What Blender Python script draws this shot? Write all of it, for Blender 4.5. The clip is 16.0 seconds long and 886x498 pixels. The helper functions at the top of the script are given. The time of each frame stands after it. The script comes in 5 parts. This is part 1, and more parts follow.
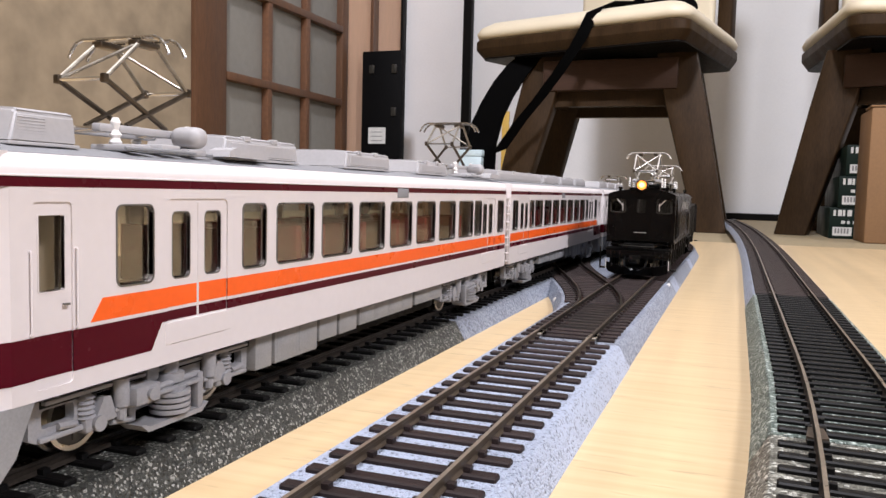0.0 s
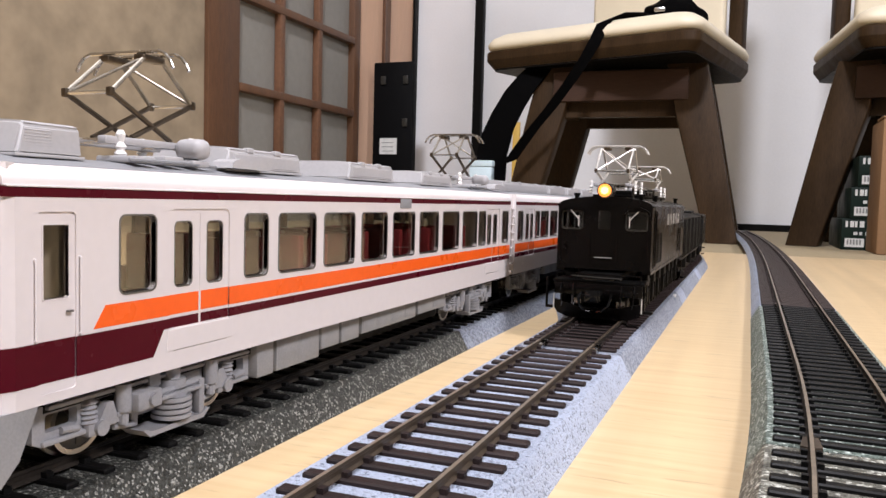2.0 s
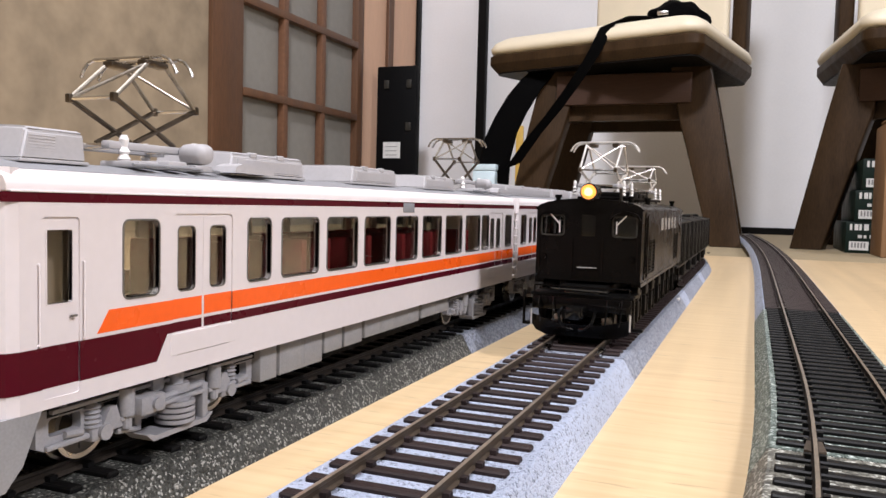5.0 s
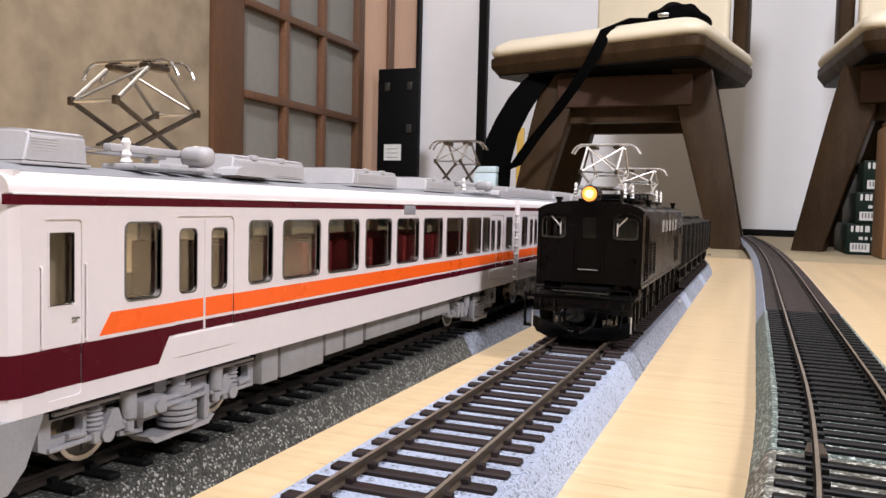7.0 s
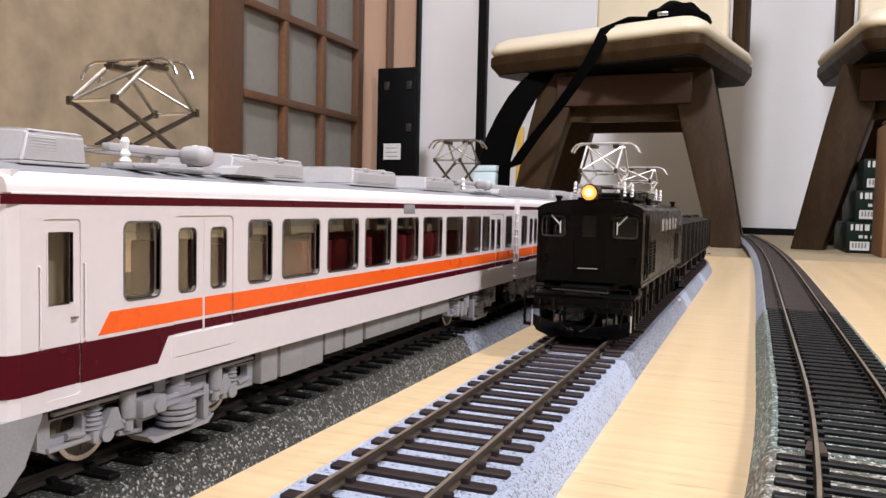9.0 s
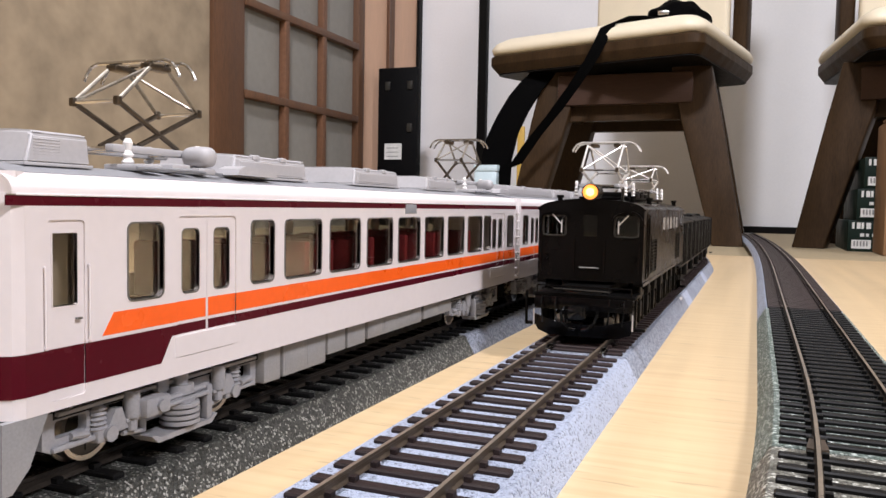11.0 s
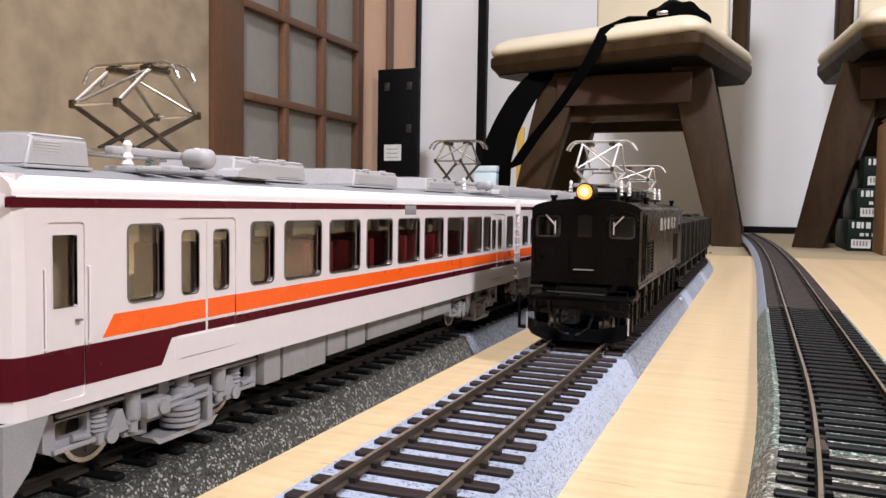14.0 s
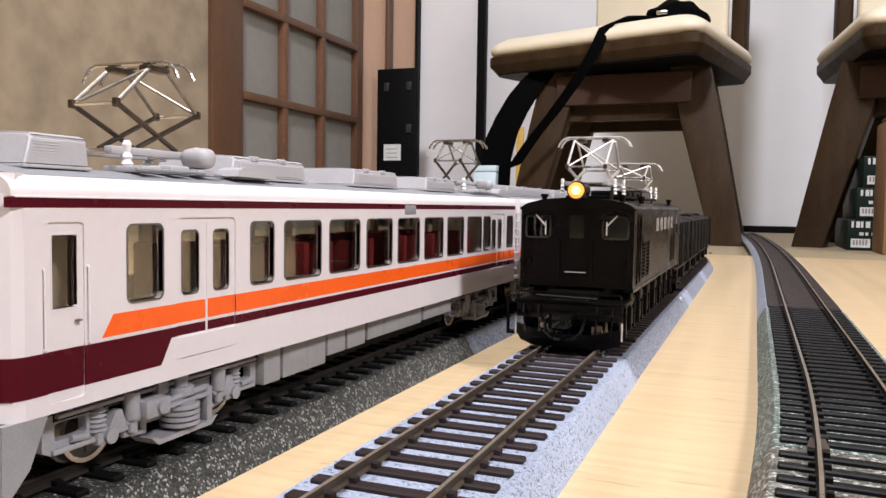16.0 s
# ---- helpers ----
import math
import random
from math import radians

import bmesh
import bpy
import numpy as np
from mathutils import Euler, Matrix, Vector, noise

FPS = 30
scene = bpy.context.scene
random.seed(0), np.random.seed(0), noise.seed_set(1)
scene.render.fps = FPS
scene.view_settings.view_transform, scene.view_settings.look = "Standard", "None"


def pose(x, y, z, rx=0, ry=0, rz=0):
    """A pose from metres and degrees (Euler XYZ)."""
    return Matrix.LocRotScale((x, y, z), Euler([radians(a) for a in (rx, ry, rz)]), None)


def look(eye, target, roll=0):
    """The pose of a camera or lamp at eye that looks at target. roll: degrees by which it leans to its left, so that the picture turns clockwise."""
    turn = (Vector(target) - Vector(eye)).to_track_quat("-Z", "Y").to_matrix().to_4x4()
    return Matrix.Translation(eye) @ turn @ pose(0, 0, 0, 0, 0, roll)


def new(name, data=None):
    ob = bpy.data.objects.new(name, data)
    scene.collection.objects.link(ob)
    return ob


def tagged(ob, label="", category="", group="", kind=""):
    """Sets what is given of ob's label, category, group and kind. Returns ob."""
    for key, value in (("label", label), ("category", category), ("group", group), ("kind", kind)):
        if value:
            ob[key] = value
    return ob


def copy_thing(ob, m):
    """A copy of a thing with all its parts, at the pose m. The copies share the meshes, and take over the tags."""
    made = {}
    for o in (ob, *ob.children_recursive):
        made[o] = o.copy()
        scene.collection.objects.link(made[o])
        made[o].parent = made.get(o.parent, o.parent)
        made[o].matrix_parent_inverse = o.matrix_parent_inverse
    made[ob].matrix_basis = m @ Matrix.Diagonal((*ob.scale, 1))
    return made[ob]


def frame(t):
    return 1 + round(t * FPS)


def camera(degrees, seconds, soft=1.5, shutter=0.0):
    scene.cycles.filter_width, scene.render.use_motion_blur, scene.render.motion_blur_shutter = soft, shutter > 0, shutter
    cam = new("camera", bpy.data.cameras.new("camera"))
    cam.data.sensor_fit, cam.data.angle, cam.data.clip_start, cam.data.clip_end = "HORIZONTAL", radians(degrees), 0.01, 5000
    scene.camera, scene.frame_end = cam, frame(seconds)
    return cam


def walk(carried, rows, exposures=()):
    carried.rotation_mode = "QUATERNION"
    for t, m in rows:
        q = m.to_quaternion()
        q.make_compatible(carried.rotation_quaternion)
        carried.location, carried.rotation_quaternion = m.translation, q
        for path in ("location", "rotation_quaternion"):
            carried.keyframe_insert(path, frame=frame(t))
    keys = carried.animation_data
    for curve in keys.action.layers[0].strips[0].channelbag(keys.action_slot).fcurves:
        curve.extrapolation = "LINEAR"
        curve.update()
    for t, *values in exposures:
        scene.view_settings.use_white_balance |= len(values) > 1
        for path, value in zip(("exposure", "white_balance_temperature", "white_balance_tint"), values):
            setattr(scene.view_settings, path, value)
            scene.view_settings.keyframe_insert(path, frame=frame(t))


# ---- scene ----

def aim(x, y, z, yaw, pitch, roll):
    """A camera pose: yaw to the left of +y, pitch downwards, roll, in degrees."""
    return pose(x, y, z, 90 - pitch, 0, yaw) @ pose(0, 0, 0, 0, 0, roll)


cam = camera(59.017, 16.0)
walk(cam, [
    (0.0, aim(-0.00408, 0.00232, 0.05286, 20.410, 4.288, 1.496)),
    (0.5, aim(-0.00318, 0.00188, 0.05288, 20.502, 4.016, 1.523)),
    (1.0, aim(-0.00249, 0.00198, 0.05288, 20.773, 3.832, 1.562)),
    (1.5, aim(-0.00078, 0.00104, 0.05306, 21.098, 3.673, 1.600)),
    (2.0, aim(-0.00056, 0.00087, 0.05301, 21.290, 3.556, 1.583)),
    (2.5, aim(-0.00053, 0.00079, 0.05305, 21.416, 3.442, 1.595)),
    (3.0, aim(-0.00030, 0.00056, 0.05310, 21.480, 3.363, 1.551)),
    (3.5, aim(-0.00034, 0.00060, 0.05313, 21.483, 3.325, 1.537)),
    (4.0, aim(-0.00036, 0.00077, 0.05311, 21.503, 3.319, 1.525)),
    (6.5, aim(-0.00021, 0.00065, 0.05311, 21.636, 3.183, 1.426)),
    (7.0, aim(-0.00023, 0.00048, 0.05313, 21.633, 3.135, 1.418)),
    (7.5, aim(-0.00032, 0.00046, 0.05318, 21.626, 3.109, 1.394)),
    (8.0, aim(-0.00015, 0.00057, 0.05305, 21.643, 3.142, 1.328)),
    (8.5, aim(-0.00014, 0.00071, 0.05308, 21.640, 3.188, 1.367)),
    (9.0, aim(-0.00025, 0.00070, 0.05310, 21.620, 3.199, 1.330)),
    (11.5, aim(-0.00007, -0.00004, 0.05310, 21.737, 3.213, 1.065)),
    (12.0, aim(0.00021, -0.00014, 0.05312, 21.736, 3.179, 1.007)),
    (12.5, aim(0.00000, -0.00000, 0.05308, 21.699, 3.158, 0.955)),
    (13.0, aim(-0.00009, 0.00009, 0.05304, 21.699, 3.154, 0.942)),
    (13.5, aim(-0.00006, 0.00004, 0.05305, 21.699, 3.154, 0.939)),
    (14.0, aim(-0.00003, 0.00001, 0.05309, 21.707, 3.151, 0.940)),
    (14.5, aim(0.00009, -0.00002, 0.05318, 21.714, 3.164, 0.935)),
    (15.0, aim(-0.00002, 0.00002, 0.05313, 21.699, 3.145, 0.901)),
    (15.5, aim(-0.00001, 0.00004, 0.05312, 21.700, 3.143, 0.891)),
    (16.0, aim(-0.00020, 0.00021, 0.05304, 21.679, 3.165, 0.877)),
])

# ---- world and light ----
scene.view_settings.exposure = 0.0
world = bpy.data.worlds.new("world")
scene.world = world
world.use_nodes = True
world.node_tree.nodes["Background"].inputs[0].default_value = (0.9, 0.95, 1.0, 1)
world.node_tree.nodes["Background"].inputs[1].default_value = 0.02


def area(name, eye, target, size, watts, colour, spread=180.0):
    la = bpy.data.lights.new(name, "AREA")
    la.shape, la.size, la.energy, la.color = "DISK", size, watts, colour
    la.spread = radians(spread)
    ob = new(name, la)
    ob.matrix_world = look(eye, target)
    return ob


area("side_lamp_light", (1.75, -0.40, 1.75), (0.0, 0.30, 0), 0.45, 18.5, (1.0, 0.965, 1.03), 100.0)
area("ceiling_lamp_light", (-0.06, -0.50, 2.02), (-0.10, 2.2, 0), 0.26, 59, (0.99, 0.98, 1.06))

# ---- materials ----
def srgb(r, g, b):
    return tuple(((c / 255) / 12.92 if c / 255 <= 0.04045 else ((c / 255 + 0.055) / 1.055) ** 2.4) for c in (r, g, b))


def mat(name, colour, rough=0.5, metal=0.0, scale=300.0, vary=0.12, bump=0.1, fine=None, stretch=(1, 1, 1), emit=0.0, island=False, spec=0.5):
    """Painted, moulded or stained surface: two scales of tone, roughness wear and fine relief."""
    m = bpy.data.materials.new(name)
    m.use_nodes = True
    nt = m.node_tree
    bs = nt.nodes["Principled BSDF"]
    tc = nt.nodes.new("ShaderNodeTexCoord")
    mp = nt.nodes.new("ShaderNodeMapping")
    mp.inputs["Scale"].default_value = stretch
    nt.links.new(tc.outputs["Object"], mp.inputs["Vector"])
    n1 = nt.nodes.new("ShaderNodeTexNoise")
    n1.inputs["Scale"].default_value, n1.inputs["Detail"].default_value = scale, 5
    n2 = nt.nodes.new("ShaderNodeTexNoise")
    n2.inputs["Scale"].default_value, n2.inputs["Detail"].default_value = (fine or scale * 9), 3
    for n in (n1, n2):
        nt.links.new(mp.outputs[0], n.inputs["Vector"])
    add = nt.nodes.new("ShaderNodeMath")
    add.operation = "ADD"
    nt.links.new(n1.outputs[0], add.inputs[0])
    nt.links.new(n2.outputs[0], add.inputs[1])
    ra = nt.nodes.new("ShaderNodeMapRange")
    ra.inputs["From Min"].default_value, ra.inputs["From Max"].default_value = 0.7, 1.3
    ra.inputs["To Min"].default_value, ra.inputs["To Max"].default_value = 1 - vary, 1 + vary
    nt.links.new(add.outputs[0], ra.inputs["Value"])
    mix = nt.nodes.new("ShaderNodeVectorMath")
    mix.operation = "SCALE"
    mix.inputs[0].default_value = colour
    nt.links.new(ra.outputs[0], mix.inputs["Scale"])
    if island:
        ob = nt.nodes.new("ShaderNodeObjectInfo")
        rb = nt.nodes.new("ShaderNodeMapRange")
        rb.inputs["To Min"].default_value, rb.inputs["To Max"].default_value = 0.75, 1.25
        nt.links.new(ob.outputs["Random"], rb.inputs["Value"])
        mx = nt.nodes.new("ShaderNodeVectorMath")
        mx.operation = "SCALE"
        nt.links.new(mix.outputs[0], mx.inputs[0])
        nt.links.new(rb.outputs[0], mx.inputs["Scale"])
        mix = mx
    nt.links.new(mix.outputs[0], bs.inputs["Base Color"])
    rr = nt.nodes.new("ShaderNodeMapRange")
    rr.inputs["From Min"].default_value, rr.inputs["From Max"].default_value = 0.3, 0.7
    rr.inputs["To Min"].default_value, rr.inputs["To Max"].default_value = max(0.03, rough - 0.08), min(1, rough + 0.08)
    nt.links.new(n1.outputs[0], rr.inputs["Value"])
    nt.links.new(rr.outputs[0], bs.inputs["Roughness"])
    bs.inputs["Metallic"].default_value = metal
    bs.inputs["Specular IOR Level"].default_value = spec
    if bump:
        bp = nt.nodes.new("ShaderNodeBump")
        bp.inputs["Strength"].default_value = bump
        bp.inputs["Distance"].default_value = 0.3 / (fine or scale * 9)
        nt.links.new(n2.outputs[0], bp.inputs["Height"])
        nt.links.new(bp.outputs[0], bs.inputs["Normal"])
    if emit:
        bs.inputs["Emission Color"].default_value = (*colour, 1)
        bs.inputs["Emission Strength"].default_value = emit
    return m


def ballast(name, dark, light, grain, spark, low=0.0, high=0.72):
    """Moulded ballast: angular grains of mixed tone, with deep relief."""
    m = bpy.data.materials.new(name)
    m.use_nodes = True
    nt = m.node_tree
    bs = nt.nodes["Principled BSDF"]
    tc = nt.nodes.new("ShaderNodeTexCoord")
    vo = nt.nodes.new("ShaderNodeTexVoronoi")
    vo.inputs["Scale"].default_value, vo.inputs["Randomness"].default_value = grain, 1
    no = nt.nodes.new("ShaderNodeTexNoise")
    no.inputs["Scale"].default_value, no.inputs["Detail"].default_value = grain * 1.6, 4
    big = nt.nodes.new("ShaderNodeTexNoise")
    big.inputs["Scale"].default_value = 35
    for n in (vo, no, big):
        nt.links.new(tc.outputs["Object"], n.inputs["Vector"])
    sp = nt.nodes.new("ShaderNodeSeparateColor")
    nt.links.new(vo.outputs["Color"], sp.inputs[0])
    cr = nt.nodes.new("ShaderNodeValToRGB")
    cr.color_ramp.elements[0].position, cr.color_ramp.elements[0].color = low, (*dark, 1)
    cr.color_ramp.elements[1].position, cr.color_ramp.elements[1].color = high, (*light, 1)
    e = cr.color_ramp.elements.new(min(0.88, high + 0.16))
    e.color = (*spark, 1)
    ad = nt.nodes.new("ShaderNodeMath")
    ad.operation = "MULTIPLY_ADD"
    ad.inputs[1].default_value, ad.inputs[2].default_value = 0.42, -0.06
    nt.links.new(no.outputs[0], ad.inputs[0])
    su = nt.nodes.new("ShaderNodeMath")
    su.operation = "MULTIPLY_ADD"
    su.inputs[1].default_value = 0.78
    nt.links.new(sp.outputs[0], su.inputs[0])
    nt.links.new(ad.outputs[0], su.inputs[2])
    nt.links.new(su.outputs[0], cr.inputs[0])
    ra = nt.nodes.new("ShaderNodeMapRange")
    ra.inputs["To Min"].default_value, ra.inputs["To Max"].default_value = 0.75, 1.25
    nt.links.new(big.outputs[0], ra.inputs["Value"])
    mx = nt.nodes.new("ShaderNodeVectorMath")
    mx.operation = "SCALE"
    nt.links.new(cr.outputs[0], mx.inputs[0])
    nt.links.new(ra.outputs[0], mx.inputs["Scale"])
    nt.links.new(mx.outputs[0], bs.inputs["Base Color"])
    bs.inputs["Roughness"].default_value = 0.55
    h = nt.nodes.new("ShaderNodeMath")
    h.operation = "ADD"
    nt.links.new(vo.outputs["Distance"], h.inputs[0])
    nt.links.new(no.outputs[0], h.inputs[1])
    bp = nt.nodes.new("ShaderNodeBump")
    bp.inputs["Strength"].default_value, bp.inputs["Distance"].default_value = 0.9, 0.0006
    bp.invert = True
    nt.links.new(h.outputs[0], bp.inputs["Height"])
    nt.links.new(bp.outputs[0], bs.inputs["Normal"])
    return m


def glass(name, tint, gloss=1.0):
    """A thin tinted pane: clear straight on, glossy at a slant."""
    m = bpy.data.materials.new(name)
    m.use_nodes = True
    nt = m.node_tree
    tr = nt.nodes.new("ShaderNodeBsdfTransparent")
    tr.inputs[0].default_value = (*tint, 1)
    gl = nt.nodes.new("ShaderNodeBsdfGlossy")
    gl.inputs["Roughness"].default_value = 0.03
    fr = nt.nodes.new("ShaderNodeFresnel")
    fr.inputs[0].default_value = 1.45
    mu = nt.nodes.new("ShaderNodeMath")
    mu.operation = "MULTIPLY"
    mu.inputs[1].default_value = gloss
    nt.links.new(fr.outputs[0], mu.inputs[0])
    mx = nt.nodes.new("ShaderNodeMixShader")
    nt.links.new(mu.outputs[0], mx.inputs[0])
    nt.links.new(tr.outputs[0], mx.inputs[1])
    nt.links.new(gl.outputs[0], mx.inputs[2])
    nt.links.new(mx.outputs[0], nt.nodes["Material Output"].inputs[0])
    return m


M = {
    "white": mat("white_paint", (0.72, 0.665, 0.66), 0.36, scale=60, vary=0.02, bump=0.02),
    "purple": mat("purple_paint", (0.074, 0.0032, 0.0098), 0.30, spec=0.16, scale=80, vary=0.05, bump=0.02),
    "orange": mat("orange_paint", srgb(250, 100, 30), 0.32, scale=80, vary=0.04, bump=0.02),
    "roofgrey": mat("roof_grey", (0.25, 0.255, 0.27), 0.55, scale=120, vary=0.06, bump=0.05),
    "ac": mat("unit_grey", (0.42, 0.41, 0.42), 0.5, scale=120, vary=0.05, bump=0.05),
    "under": mat("underframe_grey", (0.27, 0.27, 0.275), 0.55, scale=250, vary=0.10, bump=0.1),
    "bogie": mat("bogie_grey", (0.285, 0.285, 0.30), 0.5, scale=250, vary=0.10, bump=0.08),
    "chassis": mat("chassis_black", (0.006, 0.006, 0.006), 0.7, spec=0.15),
    "seat": mat("seat_maroon", (0.19, 0.020, 0.024), 0.75, spec=0.2),
    "inside": mat("interior_beige", (0.27, 0.225, 0.175), 0.6),
    "rubber": mat("window_gasket", (0.20, 0.195, 0.185), 0.35, metal=0.7),
    "steel": mat("polished_steel", (0.62, 0.60, 0.57), 0.22, metal=1.0, scale=500, vary=0.15),
    "bronze": mat("dark_pantograph_metal", (0.13, 0.105, 0.08), 0.38, metal=1.0, scale=500, vary=0.2),
    "tarnish": mat("tarnished_pantograph_metal", (0.33, 0.30, 0.255), 0.42, metal=1.0, scale=400, vary=0.25),
    "bulb": mat("lamp_glow_centre", (1.0, 0.66, 0.26), 0.3, emit=2.2),
    "wheel": mat("wheel_steel", (0.10, 0.095, 0.09), 0.45, metal=0.6),
    "tyre": mat("tyre_steel", (0.55, 0.52, 0.47), 0.3, metal=1.0),
    "brass": mat("bright_rod", (0.80, 0.78, 0.75), 0.48, metal=0.8),
    "insul": mat("insulator_white", (0.80, 0.78, 0.76), 0.35),
    "black": mat("loco_black", (0.0030, 0.0024, 0.0022), 0.24, spec=0.14, scale=60, vary=0.12, bump=0.0),
    "blackmatt": mat("running_gear_black", (0.0022, 0.0020, 0.0019), 0.45, spec=0.10, scale=300, vary=0.2, bump=0.1),
    "loco_grey": mat("spring_grey", (0.034, 0.031, 0.026), 0.4, spec=0.3, scale=300),
    "wagon": mat("wagon_black", (0.0060, 0.0056, 0.0052), 0.45, spec=0.2, scale=200, vary=0.2),
    "palepane": mat("pale_side_pane", (0.34, 0.33, 0.31), 0.3, scale=200),
    "gloss": mat("gloss_black", (0.0035, 0.0035, 0.0035), 0.16, spec=0.45, scale=300),
    "lamp": mat("lamp_glow", (1.0, 0.33, 0.06), 0.3, emit=1.25),
    "rail": mat("rail_brown", (0.25, 0.205, 0.155), 0.34, metal=0.5, spec=0.3, scale=250, vary=0.25, bump=0.1),
    "railside": mat("rail_side_brown", (0.070, 0.052, 0.037), 0.45, metal=0.3, spec=0.25, scale=250, vary=0.3, bump=0.1),
    "raildark": mat("rail_dark", (0.026, 0.021, 0.017), 0.45, metal=0.3, spec=0.2, scale=250, vary=0.25, bump=0.1),
    "sleeper": mat("sleeper_brown", (0.024, 0.0155, 0.0145), 0.55, spec=0.22, scale=300, vary=0.3, bump=0.5, stretch=(0.25, 1, 1), island=True),
    "sleeper2": mat("sleeper_black", (0.0042, 0.0040, 0.0040), 0.5, spec=0.16, scale=300, vary=0.3, bump=0.5, stretch=(0.25, 1, 1), island=True),
    "bal_d": ballast("ballast_dark", (0.006, 0.0065, 0.006), (0.058, 0.062, 0.055), 2200, (0.36, 0.36, 0.33), 0.08, 0.78),
    "bal_g": ballast("ballast_green_grey", (0.026, 0.042, 0.034), (0.17, 0.215, 0.185), 1500, (0.60, 0.66, 0.62)),
    "bal_b": ballast("ballast_brown_grey", (0.034, 0.033, 0.026), (0.20, 0.195, 0.16), 1300, (0.60, 0.60, 0.54)),
    "bal_l": ballast("ballast_blue_grey", (0.085, 0.095, 0.125), (0.36, 0.41, 0.53), 1900, (0.47, 0.53, 0.66), 0.10, 0.27),
    "bal_m": ballast("ballast_mid_grey", (0.13, 0.145, 0.185), (0.24, 0.265, 0.33), 1500, (0.34, 0.38, 0.46), 0.15, 0.5),
    "fuse": mat("white_wall_paper", (0.84, 0.845, 0.86), 0.8, scale=12, vary=0.02, bump=0.15, fine=160),
    "sand": mat("sand_plaster", (0.335, 0.265, 0.180), 0.9, scale=2.6, vary=0.26, bump=0.06, fine=20),
    "frame": mat("door_frame_wood", (0.120, 0.056, 0.027), 0.5, scale=9, vary=0.25, fine=110, stretch=(5, 5, 0.5)),
    "lattice": mat("lattice_wood", (0.17, 0.08, 0.042), 0.5, scale=9, vary=0.2, fine=110),
    "frost": mat("frosted_glass", (0.255, 0.245, 0.22), 0.6, scale=7, vary=0.06),
    "panel": mat("tan_board", (0.68, 0.435, 0.295), 0.6, scale=5, vary=0.06, fine=80, stretch=(3, 3, 0.3)),
    "post": mat("black_lacquer", (0.004, 0.0036, 0.0033), 0.45, spec=0.12),
    "chair": mat("dark_stained_wood", (0.035, 0.0190, 0.0080), 0.45, spec=0.2, scale=14, vary=0.35, fine=160, stretch=(3, 3, 0.5), bump=0.1),
    "apron": mat("stained_apron", (0.060, 0.034, 0.025), 0.48, spec=0.2, scale=14, vary=0.15, fine=150, stretch=(0.4, 3, 3), bump=0.1),
    "cush": mat("cream_vinyl", (0.76, 0.68, 0.52), 0.45, scale=18, vary=0.04, bump=0.15, fine=600),
    "bag": mat("black_nylon", (0.0016, 0.0016, 0.0017), 0.8, spec=0.03, scale=60, bump=0.3, fine=1500),
    "case": mat("black_case", (0.0035, 0.0035, 0.004), 0.6, spec=0.10, scale=40),
    "label": mat("paper_label", (0.72, 0.72, 0.70), 0.6, scale=60),
    "ink": mat("grey_print", (0.25, 0.25, 0.25), 0.6),
    "green": mat("dark_green_card", (0.006, 0.016, 0.012), 0.5, spec=0.2, scale=40),
    "card": mat("brown_cardboard", (0.25, 0.140, 0.066), 0.8, scale=20, vary=0.08, fine=250),
    "yellow": mat("yellow_paper", (0.75, 0.48, 0.10), 0.6),
    "tub": mat("pale_blue_plastic", (0.55, 0.68, 0.74), 0.4, scale=30, vary=0.06),
    "tatami": mat("tatami_straw", (0.36, 0.29, 0.18), 0.75, scale=30, vary=0.12, bump=0.5, fine=700, stretch=(6, 0.6, 1)),
    "ceil": mat("closing_surface_tan", (0.30, 0.28, 0.25), 0.8, scale=6),
    "glass": glass("train_glass", (0.95, 0.94, 0.91), 0.33),
    "cabglass": glass("cab_glass", (0.6, 0.62, 0.6), 2.2),
}


